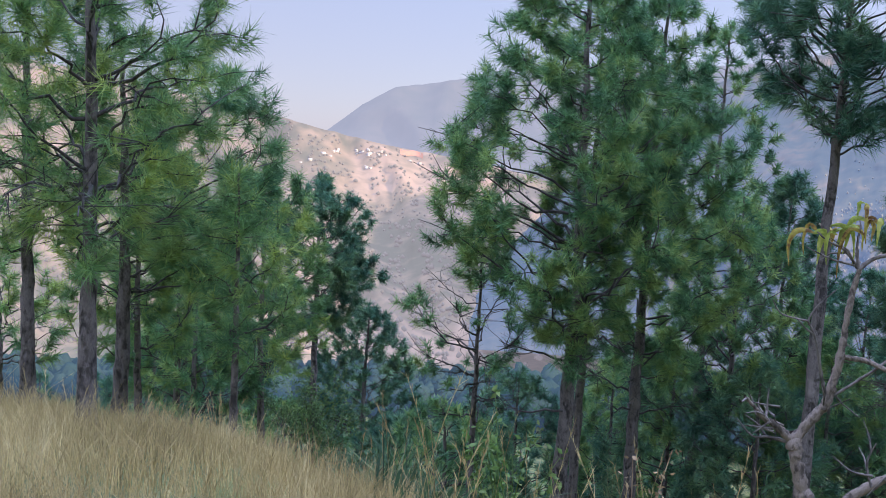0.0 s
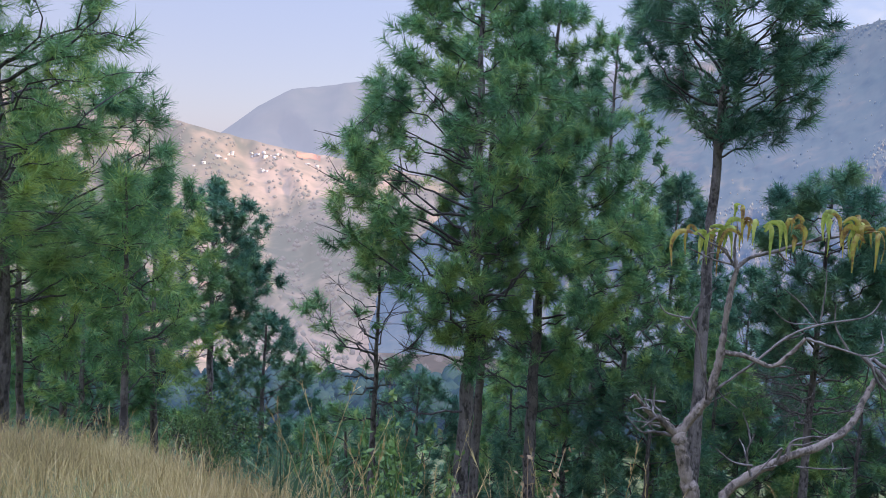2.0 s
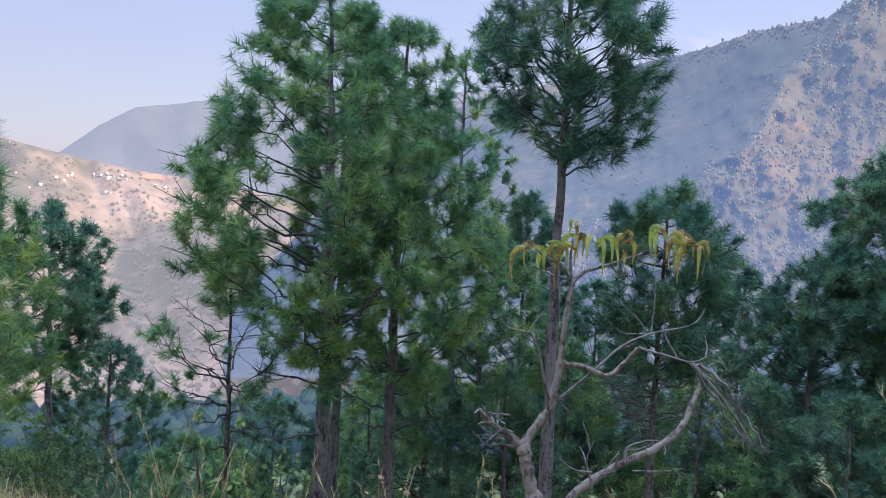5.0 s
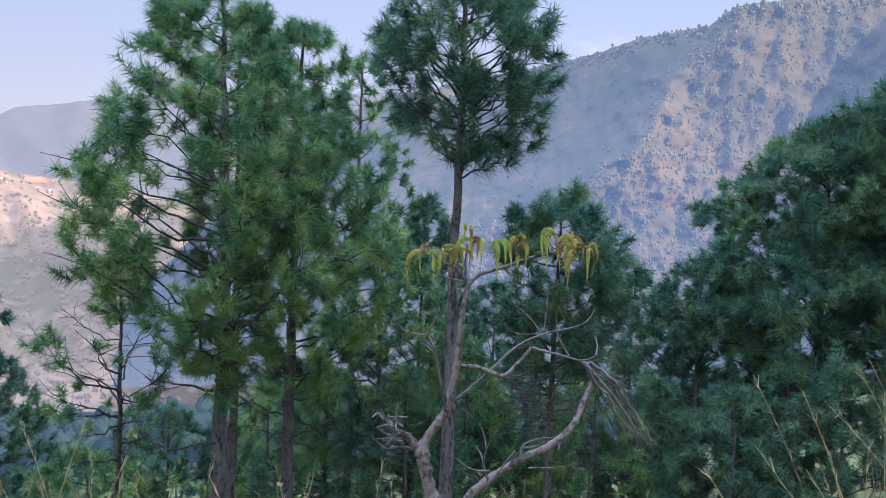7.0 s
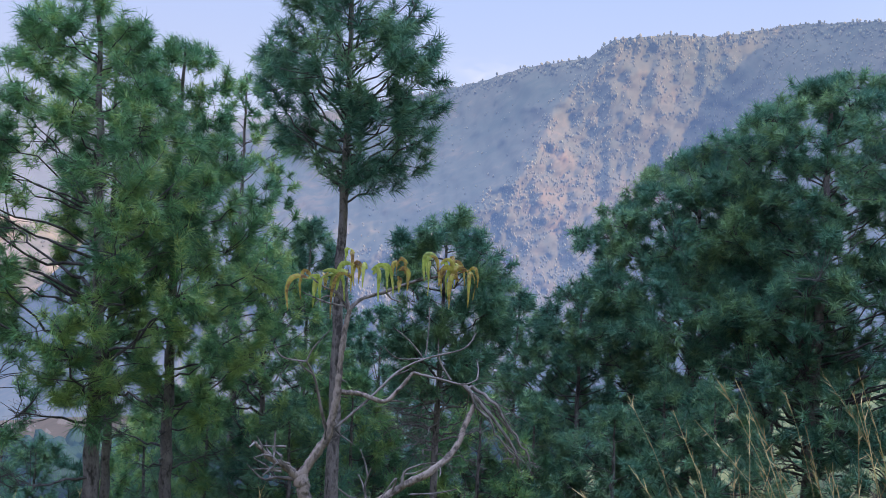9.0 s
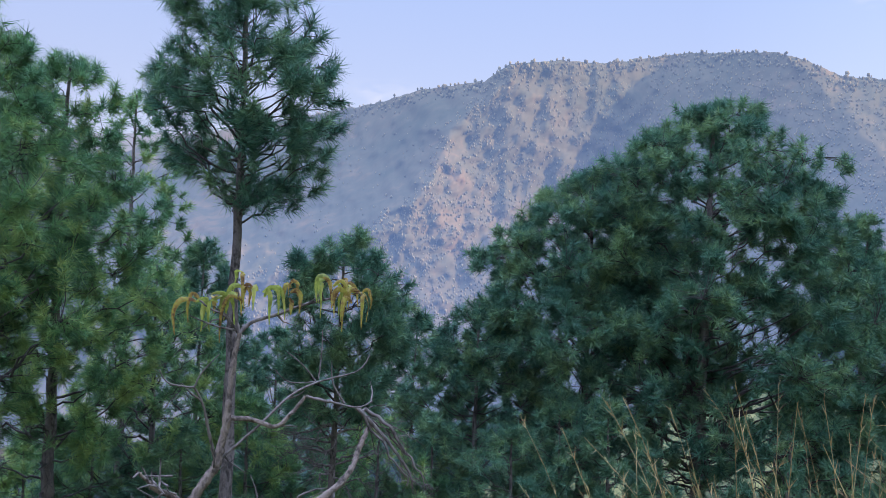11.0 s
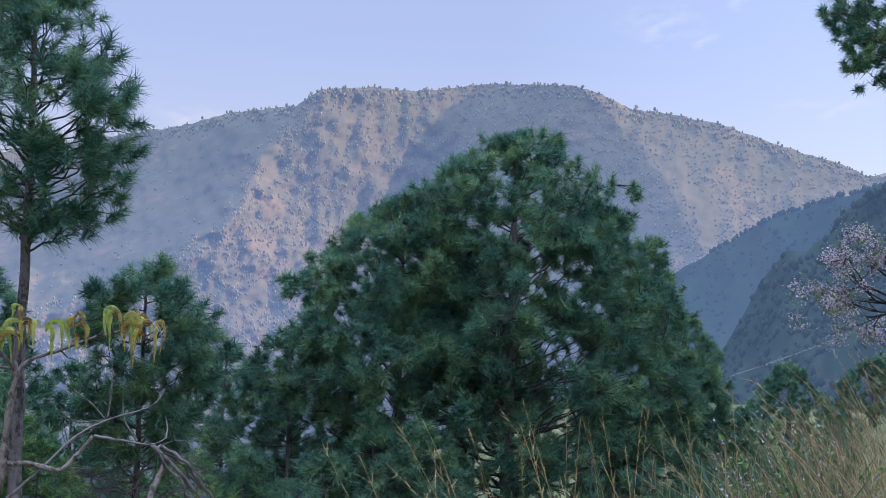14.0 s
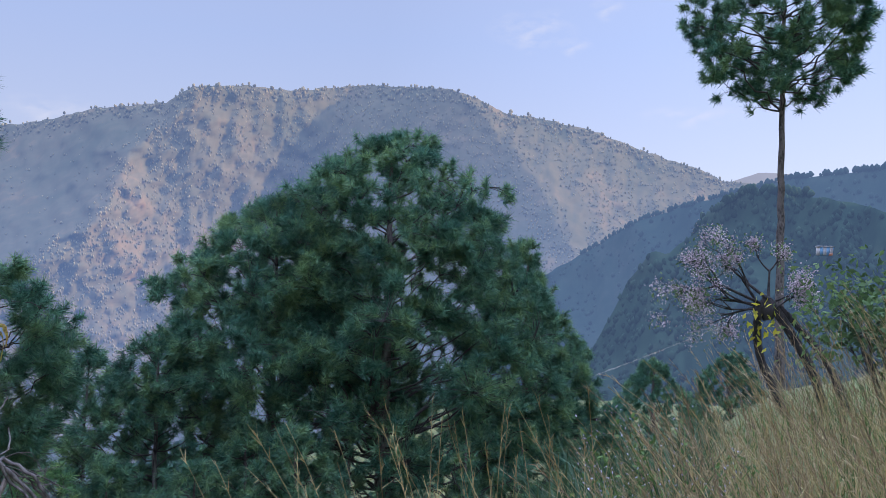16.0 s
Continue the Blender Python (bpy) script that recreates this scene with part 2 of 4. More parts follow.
slope(-180, 0, 0.8, 1.8, 4.0, 10, 32, 52, 70, 60, 0)
slope(-120, 0, 0.4, 0.8, 1.5, 4, 12, 18, 20, -60, -260)
slope(-60, 0, 0.0, -0.1, -0.6, -2, -8, -14, -45, -180, -330)
slope(-27, 0, -0.12, -0.52, -1.95, -6.0, -20, -32, -78, -265, -900)
slope(-15, 0, -0.16, -0.66, -2.5, -8.0, -22, -34, -80, -265, -900)
slope(-5, 0, -0.22, -0.95, -3.5, -9.5, -24, -36, -82, -265, -900)
slope(10, 0, -0.45, -1.6, -5.0, -11, -25, -38, -84, -265, -900)
slope(30, 0, -0.50, -1.9, -5.0, -11, -24, -36, -80, -240, -800)
slope(48, 0, -0.40, -1.6, -4.2, -9.5, -14, -18, -75, -160, -300)
slope(58, 0, -0.10, -0.8, -2.6, -6.5, -9.5, -12, -70, -150, -280)
slope(68, 0, -0.05, -0.35, -1.2, -3.5, -7.5, -11, -60, -130, -240)
slope(80, 0, 0.22, 0.42, 0.2, -0.8, -6, -11, -55, -110, -200)
slope(90, 0, 0.35, 0.75, 1.0, 1.6, 4, 11, 8, -40, -120)
slope(100, 0, 0.5, 1.1, 2.2, 5.0, 29, 57, 66, 20, -60)
slope(115, 0, 0.7, 1.6, 3.6, 9.5, 38, 68, 80, 40, 0)
slope(150, 0, 1.0, 2.3, 5.2, 13, 46, 78, 95, 70, 0)
slope(180, 0, 0.8, 1.8, 4.0, 10, 32, 52, 70, 60, 0)


def ground_z(x, y):
    r, az = math.hypot(x, y), math.degrees(math.atan2(x, y))
    i = max(k for k in range(len(BEARINGS) - 1) if BEARINGS[k] <= az)
    f = (az - BEARINGS[i]) / (BEARINGS[i + 1] - BEARINGS[i])
    f = f * f * (3 - 2 * f)
    lr = [math.log(1 + q) for q in RINGS]
    q = math.log(1 + r)
    j = max(k for k in range(len(RINGS) - 1) if lr[k] <= q)
    g = min(1.0, (math.exp(q) - math.exp(lr[j])) / (math.exp(lr[j + 1]) - math.exp(lr[j])))
    a = HEIGHTS[i][j] * (1 - g) + HEIGHTS[i][j + 1] * g
    b = HEIGHTS[i + 1][j] * (1 - g) + HEIGHTS[i + 1][j + 1] * g
    z = a * (1 - f) + b * f
    return z + min(0.08, r * 0.02) * noise.noise((x * 0.7, y * 0.7, 0)) + min(0.6, r * 0.006) * noise.noise((x * 0.09, y * 0.09, 3))


def polar_sheet(rings, bearings, height):
    """A grid of points round the origin; height(r, az) gives x, y, z."""
    g = Geo()
    v = [height(r, a) for r in rings for a in bearings]
    k = len(bearings)
    i, j = np.meshgrid(np.arange(len(rings) - 1), np.arange(k - 1), indexing="ij")
    i, j = i.ravel(), j.ravel()
    g.add(v, np.stack([i * k + j, (i + 1) * k + j, (i + 1) * k + j + 1, i * k + j + 1], 1))
    return g


def on_ground(r, a):
    x, y = r * math.sin(radians(a)), r * math.cos(radians(a))
    return x, y, ground_z(x, y)


m, n, l, p = shader("hillside_soil")
c = ramp(n, l, grain(n, l, 0.35, 6), (0.35, (0.05, 0.085, 0.025)), (0.5, (0.11, 0.145, 0.035)), (0.65, (0.20, 0.205, 0.05)))
c = blend(n, l, 0.25, c, ramp(n, l, grain(n, l, 9, 6), (0.3, (0.06, 0.05, 0.03)), (0.7, (0.34, 0.27, 0.14))))
l.new(c, p.inputs["Base Color"])
p.inputs["Roughness"].default_value = 0.95
relief(n, l, p, grain(n, l, 6, 8), 0.8, 0.08)
hillside_soil = m
rings = np.concatenate([[0.05], np.geomspace(0.4, 4900, 120)])
ground = tagged(new("ground", polar_sheet(rings, np.linspace(-180, 179.99, 241), on_ground).mesh("ground", hillside_soil)),
                "hillside of dry soil and grass falling into a valley", "ground", kind="structure")


# ---- far hills ----
def ridge_noise(x, y, z):
    return 1 - 2 * abs(noise.noise((x, y, z)))


def lerp_table(t, table):
    return float(np.interp(t, [q[0] for q in table], [q[1] for q in table]))


def far_hill(name, mat, bearings, crest, foot, depth, shape, label, rows=60):
    """A slope seen from its foot to its crest. crest(az): degrees of height; depth: metres at foot and crest; shape(az, v): metres nearer."""
    def at(v, a):
        if v <= 1:
            el = foot + (crest(a) - foot) * v
            r = depth[0] + (depth[1] - depth[0]) * v ** 1.15 - shape(a, v)
        else:
            el, r = crest(a) - (v - 1) * 6, depth[1] + (v - 1) * 900 - shape(a, 1)
        return r * math.sin(radians(a)), r * math.cos(radians(a)), 1.6 + r * math.tan(radians(el))
    vs = np.concatenate([np.linspace(0, 1, rows), [1.15, 1.4]])
    ob = new(name, polar_sheet(vs, bearings, at).mesh(name, mat))
    return tagged(ob, label, "mountain", kind="structure"), at


RANGE_CREST = ((2, -9), (8, -2), (13, 3.0), (18, 5.4), (24, 6.9), (31.2, 8.6), (33, 9.2), (34.3, 9.7), (38.4, 10.4), (40, 11.55), (43.4, 11.85), (46, 11.7), (51, 12.35),
               (56.3, 12.3), (58.2, 11.7), (60, 10.8), (62, 10.6), (65.7, 9.75), (67.8, 8.9), (70.3, 8.0), (72.4, 7.3), (73.7, 6.6), (80, 6.0))


def range_crest(a):
    return lerp_table(a, RANGE_CREST) + 0.12 * noise.noise((a * 1.7, 0, 0)) + 0.06 * noise.noise((a * 6, 2, 0))


# ridge lines of the two great spurs, in degrees of bearing and height
SPUR_A = ((14, -6.0), (26.8, -2.2), (31.3, 0.5), (34.4, 2.9), (35.5, 5.0), (36.4, 7.4), (38.5, 9.4), (40.8, 12.5))
SPUR_B = ((69, -8), (66, -1), (64, 3), (62.5, 6), (60, 9), (57, 12.5))


def beside(line, a, el):
    """Degrees from a ridge line, positive on its sunny side."""
    best, sign = 1e9, 1
    for (ax, ay), (bx, by) in zip(line, line[1:]):
        ux, uy = bx - ax, by - ay
        t = max(0, min(1, ((a - ax) * ux + (el - ay) * uy) / (ux * ux + uy * uy)))
        dx, dy = a - ax - t * ux, el - ay - t * uy
        q = math.hypot(dx, dy)
        if q < best:
            best, sign = q, 1 if dx * uy - dy * ux > 0 else -1
    return best * sign


def range_shape(a, v):
    el = -13 + (lerp_table(a, RANGE_CREST) + 13) * v
    wob = 0.5 * noise.noise((a * 0.9, el * 0.9, 1)) + 0.3 * noise.noise((a * 3, el * 3, 2))
    da, db = beside(SPUR_A, a, el) + wob, beside(SPUR_B, a, el) + wob
    if da < 0:
        back = 44 * min(-da, 9)
    elif db < 0:
        w = da - db
        peak, fall = (0.27 + 0.027 * max(0, el)) * w, 33 - 0.5 * max(0, el)
        back = fall * da if da < peak else fall * peak + (150 - fall * peak) * (da - peak) / (w - peak)
    else:
        back = 150 + 24 * min(db, 16)
    push = -back * min(1, 0.35 + v)
    g = 6 * ridge_noise(a * 0.30 + el * 0.10, el * 0.16, 4) + 9 * ridge_noise(a * 0.8 - el * 0.25, el * 0.3, 9) + 6 * ridge_noise(a * 1.9 - el * 0.5, el * 0.8, 1)
    g += 4 * noise.noise((a * 4, el * 4, 5)) + 2.5 * noise.noise((a * 9, el * 9, 6))
    return push + g * (0.35 if da < 0 else 0.6)


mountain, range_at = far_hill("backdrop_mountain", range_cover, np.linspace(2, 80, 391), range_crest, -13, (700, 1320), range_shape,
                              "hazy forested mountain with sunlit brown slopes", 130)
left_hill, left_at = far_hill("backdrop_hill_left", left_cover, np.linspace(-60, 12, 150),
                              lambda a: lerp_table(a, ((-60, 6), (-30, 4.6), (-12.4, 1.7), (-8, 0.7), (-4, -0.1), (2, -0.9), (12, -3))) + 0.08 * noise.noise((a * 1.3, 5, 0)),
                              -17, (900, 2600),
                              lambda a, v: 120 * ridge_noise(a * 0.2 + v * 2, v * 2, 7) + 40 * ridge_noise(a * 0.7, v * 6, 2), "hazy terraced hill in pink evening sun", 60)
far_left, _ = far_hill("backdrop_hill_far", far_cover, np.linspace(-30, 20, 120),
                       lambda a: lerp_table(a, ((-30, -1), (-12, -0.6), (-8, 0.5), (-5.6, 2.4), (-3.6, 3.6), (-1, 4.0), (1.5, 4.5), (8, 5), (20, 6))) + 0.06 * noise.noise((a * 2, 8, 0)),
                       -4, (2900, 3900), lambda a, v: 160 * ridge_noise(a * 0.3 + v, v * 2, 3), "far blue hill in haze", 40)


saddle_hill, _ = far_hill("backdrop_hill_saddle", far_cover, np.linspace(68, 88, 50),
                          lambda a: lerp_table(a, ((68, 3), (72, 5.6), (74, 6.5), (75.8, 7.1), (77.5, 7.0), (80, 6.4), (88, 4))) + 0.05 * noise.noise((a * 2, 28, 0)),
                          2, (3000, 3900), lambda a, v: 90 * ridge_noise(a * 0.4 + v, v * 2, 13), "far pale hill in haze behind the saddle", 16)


def dark_crest(a):
    return lerp_table(a, ((56, -6), (60, -1.6), (62.6, 0.4), (65.5, 2.1), (68.6, 4.1), (72.7, 5.4), (74.7, 5.9), (77.6, 6.7), (80, 6.9), (83, 7.2), (95, 9))) + 0.15 * noise.noise((a * 1.5, 11, 0))


def near_crest(a):
    return lerp_table(a, ((62, -9), (66.3, -3.5), (68, 0.1), (69.4, 2.1), (70.7, 2.2), (72.3, 3.6), (72.8, 4.6), (75.4, 5.9), (78.3, 5.7), (80.8, 5.3), (83, 4.7), (95, 4))) + 0.22 * noise.noise((a * 1.3, 17, 0))


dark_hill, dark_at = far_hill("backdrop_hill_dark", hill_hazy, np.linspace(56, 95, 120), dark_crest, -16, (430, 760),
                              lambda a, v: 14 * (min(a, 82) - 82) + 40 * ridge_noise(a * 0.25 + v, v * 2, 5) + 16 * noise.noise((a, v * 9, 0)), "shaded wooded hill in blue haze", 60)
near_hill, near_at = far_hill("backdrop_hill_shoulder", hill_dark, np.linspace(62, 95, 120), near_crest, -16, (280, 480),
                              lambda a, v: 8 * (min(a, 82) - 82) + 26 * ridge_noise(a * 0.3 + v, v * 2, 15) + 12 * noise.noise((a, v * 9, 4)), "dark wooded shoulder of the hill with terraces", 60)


def far_trees(name, mat, spots, label, k=6, rings=((0.62, 0.8), (0.25, 1.0)), stem=0.0, smooth=False):
    """Many small crowns in one mesh: uneven whorls, ragged where k is large. spots: x, y, z, height, girth. stem: share of bare trunk."""
    g, rng = Geo(), np.random.default_rng(5)
    s = np.array(spots)
    n, m = len(s), len(rings)
    th = np.arange(k) * 2 * math.pi / k
    if stem:
        c, t = s[:, :3], np.arange(3) * 2.094
        w = s[:, 3:4] * 0.025
        ring = np.stack([w * np.cos(t), w * np.sin(t), 0 * w * t], 2)
        v = np.concatenate([c[:, None] + ring - [0, 0, 1.5], c[:, None] + ring + (s[:, 3:4, None] * stem * 1.2) * np.array([0, 0, 1])], 1)
        g.add(v, (np.array([(0, 1, 4, 3), (1, 2, 5, 4), (2, 0, 3, 5)])[None] + (np.arange(n) * 6)[:, None, None]).reshape(-1, 4))
    v = np.zeros((n, 2 + m * k, 3))
    lean = rng.normal(0, 0.06, (n, 2)) * s[:, 3:4]
    v[:, 0] = s[:, :3] + np.c_[lean, s[:, 3]]
    v[:, 1] = s[:, :3] + np.c_[lean * 0, s[:, 3] * (stem - 0.02)]
    ragged = np.where(np.arange(k) % 2, 0.72, 1.1) if k > 7 else np.ones(k)
    for q, (hh, rr) in enumerate(rings):
        hh = stem + (1 - stem) * hh
        r = s[:, 4:5] * rr * rng.uniform(0.65, 1.2, (n, k)) * ragged
        v[:, 2 + q * k: 2 + (q + 1) * k, 0] = s[:, 0:1] + r * np.cos(th)
        v[:, 2 + q * k: 2 + (q + 1) * k, 1] = s[:, 1:2] + r * np.sin(th)
        v[:, 2 + q * k: 2 + (q + 1) * k, 2] = s[:, 2:3] + s[:, 3:4] * (hh + rng.uniform(-0.09, 0.09, (n, k)))
    f = []
    for j in range(k):
        a, b = 2 + j, 2 + (j + 1) % k
        f.append((0, a, b))
        for q in range(m - 1):
            f += [(a + q * k, a + q * k + k, b + q * k + k), (a + q * k, b + q * k + k, b + q * k)]
        f.append((1, b + (m - 1) * k, a + (m - 1) * k))
    f = (np.array(f)[None] + (np.arange(n) * (2 + m * k))[:, None, None]).reshape(-1, 3)
    g.add(v, f)
    return tagged(new(name, g.mesh(name, mat, smooth)), label, "trees", kind="stuff")


rng = np.random.default_rng(21)
spots = []
for i in range(30000):
    a, v = rng.uniform(22, 80), rng.uniform(0.15, 1.0)
    if noise.noise((a * 0.5, v * 7, 3)) + 0.7 * noise.noise((a * 1.7, v * 20, 8)) < -0.42:
        continue
    if beside(SPUR_A, a, -13 + (range_crest(a) + 13) * v) < -0.4 and i % 12:
        continue
    h = rng.uniform(2.4, 4.8)
    x, y, z = range_at(v, a)
    spots.append((x, y, z - 1, h, h * rng.uniform(0.34, 0.5)))
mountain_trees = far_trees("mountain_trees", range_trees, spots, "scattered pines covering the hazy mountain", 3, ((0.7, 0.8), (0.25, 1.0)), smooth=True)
spots = []
for a in np.arange(24, 79, 0.05):
    if noise.noise((a * 2.5, 30, 0)) > -0.3:
        x, y, z = range_at(rng.uniform(0.965, 1.0), a + rng.uniform(-0.05, 0.05))
        h = rng.uniform(4, 9) * (0.75 + 0.6 * noise.noise((a * 1.1, 7, 0)))
        spots.append((x, y, z - 1.5, h + 1.5, h * rng.uniform(0.3, 0.45)))
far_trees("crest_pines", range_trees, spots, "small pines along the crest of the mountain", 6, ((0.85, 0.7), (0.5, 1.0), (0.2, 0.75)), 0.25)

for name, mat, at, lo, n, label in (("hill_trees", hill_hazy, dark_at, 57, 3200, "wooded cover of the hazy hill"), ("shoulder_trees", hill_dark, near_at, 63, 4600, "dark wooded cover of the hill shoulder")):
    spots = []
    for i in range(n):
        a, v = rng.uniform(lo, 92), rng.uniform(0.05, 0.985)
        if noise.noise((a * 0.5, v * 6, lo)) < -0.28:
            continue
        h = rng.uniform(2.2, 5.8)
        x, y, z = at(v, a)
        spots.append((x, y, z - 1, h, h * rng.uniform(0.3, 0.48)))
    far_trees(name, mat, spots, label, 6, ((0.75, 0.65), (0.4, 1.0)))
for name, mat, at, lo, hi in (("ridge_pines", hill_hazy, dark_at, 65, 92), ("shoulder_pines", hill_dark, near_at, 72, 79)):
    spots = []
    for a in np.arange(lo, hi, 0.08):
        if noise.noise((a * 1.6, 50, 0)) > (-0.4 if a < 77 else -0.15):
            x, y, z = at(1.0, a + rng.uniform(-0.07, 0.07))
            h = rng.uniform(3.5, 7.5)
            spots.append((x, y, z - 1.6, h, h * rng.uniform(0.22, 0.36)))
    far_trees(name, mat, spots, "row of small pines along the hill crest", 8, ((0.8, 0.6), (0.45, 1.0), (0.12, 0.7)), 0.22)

spots = []
for i in range(5200):
    a, v = rng.uniform(-30, 9), rng.uniform(0.2, 0.99)
    if noise.noise((a * 0.8, v * 9, 23)) + 0.5 * noise.noise((a * 3, v * 30, 4)) < -0.05:
        continue
    h = rng.uniform(5, 10)
    x, y, z = left_at(v, a)
    spots.append((x, y, z - 1, h, h * rng.uniform(0.4, 0.7)))
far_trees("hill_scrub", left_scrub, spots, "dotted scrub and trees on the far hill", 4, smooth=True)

spots = []
for i in range(3200):
    a, r = rng.uniform(-27, 68), math.exp(rng.uniform(math.log(150), math.log(800)))
    if 46 < a and r < 170:
        continue
    x, y, z = on_ground(r, a)
    h = rng.uniform(6, 13) * (0.6 if a < 5 and r < 300 else 1)
    spots.append((x, y, z, h, h * rng.uniform(0.26, 0.42)))
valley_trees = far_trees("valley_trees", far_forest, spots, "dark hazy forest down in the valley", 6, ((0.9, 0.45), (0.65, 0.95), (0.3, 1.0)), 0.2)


# ---- pines ----
def right_of(az):
    return np.array([math.cos(radians(az)), -math.sin(radians(az)), 0.0])


def bez(a, b, c, n):
    t = np.linspace(0, 1, n)[:, None]
    return (1 - t) ** 2 * a + 2 * t * (1 - t) * b + t * t * c


def pine(az, dist, girth, profile, label, seed, top_shift=0.0, tufts=10.0, count=64, needle=0.28, mat=None, base=None,
         bare=0, dead=0, dead_mat=None, thin_low=0.7, split=True, rise=0.6, lobes=0, pad=1.0, name="pine_tree", group="pines on the slope"):
    """A long-needled pine. profile: crown (height, radius, shift to the side); girth: the trunk's diameter; tufts: per square metre of crown."""
    rng = np.random.default_rng(seed)
    mat = mat or needle_green
    side = right_of(az)
    foot = np.array([dist * math.sin(radians(az)), dist * math.cos(radians(az)), 0.0])
    foot[2] = ground_z(foot[0], foot[1]) - 0.08 if base is None else base
    prof = [(q + (0.0,))[:3] for q in profile]
    zs, rs, xs = (np.array([q[k] for q in prof]) for k in range(3))
    top = zs[-1]
    tree = new(name)
    tree.location = foot
    tagged(tree, label, "pine tree", group)
    tall = top - foot[2]

    bow = rng.normal(0, 0.05, 2)

    def axis(z):
        f = (z - foot[2]) / tall
        w = np.array([bow[0], bow[1], 0]) * math.sin(math.pi * min(1, f)) * 1.5
        return np.array([0, 0, z - foot[2]]) + side * top_shift * f + w

    # trunk
    g = Geo()
    hz = np.linspace(foot[2] - 0.25, top - 0.1, 34)
    f = np.clip((hz - foot[2]) / tall, 0, 1)
    rad = girth / 2 * (1.12 - 0.95 * f ** 1.15) + girth * 0.28 * np.exp(-f * 22)
    pts = np.array([axis(z) for z in hz]) + rng.normal(0, girth * 0.05, (34, 3)) * np.array([1, 1, 0])
    g.tube(pts, np.maximum(rad, 0.012), 14, 0.09, rng)
    part("trunk", g, bark, tree)

    # crown limbs
    area = float(np.sum(math.pi * (rs[1:] + rs[:-1]) * np.diff(zs)))
    grid = np.linspace(zs[0], zs[-1], 200)
    dens = (np.interp(grid, zs, rs) + 0.5) * np.interp(grid, (zs[0], zs[0] + 0.35 * (top - zs[0])), (thin_low, 1.0))
    cdf = np.cumsum(dens) / dens.sum()
    low = zs[0]

    def shell(q, spread):
        zt = float(np.interp(q, cdf, grid))
        return zt, float(np.interp(zt, zs, rs)) * spread, float(np.interp(zt, zs, xs))

    n_limbs = lobes or max(9, min(64, int(area * 0.7)))
    pads = []
    turn = rng.uniform(0, 6.28)
    limbs, curves, thick = [], [], []
    for k in range(n_limbs + dead):
        if k < n_limbs:
            zt, r, off = shell((k + rng.uniform(0, 1)) / n_limbs, rng.uniform(0.56, 0.97) if lobes else rng.uniform(0.55, 0.85))
        else:
            zt, r, off = low - rng.uniform(-0.6, 0.22 * (low - foot[2])), rng.uniform(0.45, 1.0) * (1.4 if dist < 20 else 2.4), 0.0
        turn += 2.399 + rng.normal(0, 0.4)
        za = min(zt - rise * r * rng.uniform(0.6, 1.5), top - 0.4)
        za = max(za, low - 0.4) if k < n_limbs else zt - rng.uniform(-0.2, 0.3) * r
        a = axis(za)
        out = np.array([math.cos(turn), math.sin(turn), 0.0])
        tip = axis(zt) + side * off + out * r
        if lobes and k < n_limbs:
            pads.append((tip - np.array([0, 0, 0.15]), pad * rng.uniform(0.7, 1.2)))
        mid = a * 0.45 + tip * 0.55
        mid[2] = a[2] + (tip[2] - a[2]) * rng.uniform(0.15, 0.5)
        mid += rng.normal(0, 0.13 * r, 3)
        c = bez(a, mid, tip, 9)
        c[1:-1] += rng.normal(0, 0.022 * (0.4 + r), (7, 3))
        r0 = min(girth * 0.2, 0.011 + 0.010 * r) * (1.15 if zt < (low + top) / 2 else 0.85)
        lg = Geo()
        lg.tube(c, np.linspace(r0, 0.007, 9), 5)
        limbs.append(lg), curves.append(c), thick.append(r0)
        if k >= n_limbs:
            # leafless: a spray of fine twigs
            for q in range(9):
                i = rng.integers(3, 8)
                w = unit(unit(c[i + 1] - c[i]) + rng.normal(0, 0.6, 3))
                tl = rng.uniform(0.25, 0.6) * r
                e = c[i] + w * tl + np.array([0, 0, rng.uniform(-0.15, 0.2) * tl])
                tc = bez(c[i], c[i] + w * tl * 0.6 + rng.normal(0, 0.06, 3), e, 5)
                lg.tube(tc, np.linspace(0.006, 0.0025, 5), 3)
                for h in range(2):
                    e2 = tc[2 + h] + unit(w + rng.normal(0, 0.7, 3)) * tl * 0.4
                    lg.tube([tc[2 + h], (tc[2 + h] + e2) / 2 + rng.normal(0, 0.02, 3), e2], [0.004, 0.003, 0.002], 3)
    # twigs from the nearest limb out to the shell, each with its tufts
    nodes = np.concatenate([c[2:] for c in curves[:n_limbs]])
    owner = np.repeat(np.arange(n_limbs), 7)
    inner = np.tile(np.arange(2, 9), n_limbs)
    n_t = int(area * tufts * 0.50)
    tp, tw, ts = [], [], []
    for k in range(n_t):
        zt, r, off = shell((k + rng.uniform(0, 1)) / n_t, 1.02 - 0.36 * rng.uniform() ** 1.7)
        th = k * 2.39996 + rng.normal(0, 0.25)
        r *= 1.0 + 0.26 * noise.noise((1.5 * math.cos(th) + seed, 1.5 * math.sin(th), zt * 0.9))
        e = axis(zt) + side * off + np.array([math.cos(th), math.sin(th), 0]) * r
        if lobes and k % 3:
            # foliage gathers in rounded pads at the ends of the limbs
            mid_pad, size = pads[k % lobes]
            ball = unit(unit(rng.normal(0, 1, 3)) + np.array([0.25 * math.cos(th), 0.25 * math.sin(th), 0.38]))
            e = mid_pad + ball * size * rng.uniform(0.62, 1.05) * np.array([1, 1, 0.68])
            th = math.atan2(ball[1], ball[0])
        gap = nodes - e
        cost = np.linalg.norm(gap, axis=1) + 0.9 * np.maximum(0, gap[:, 2] + 0.05)
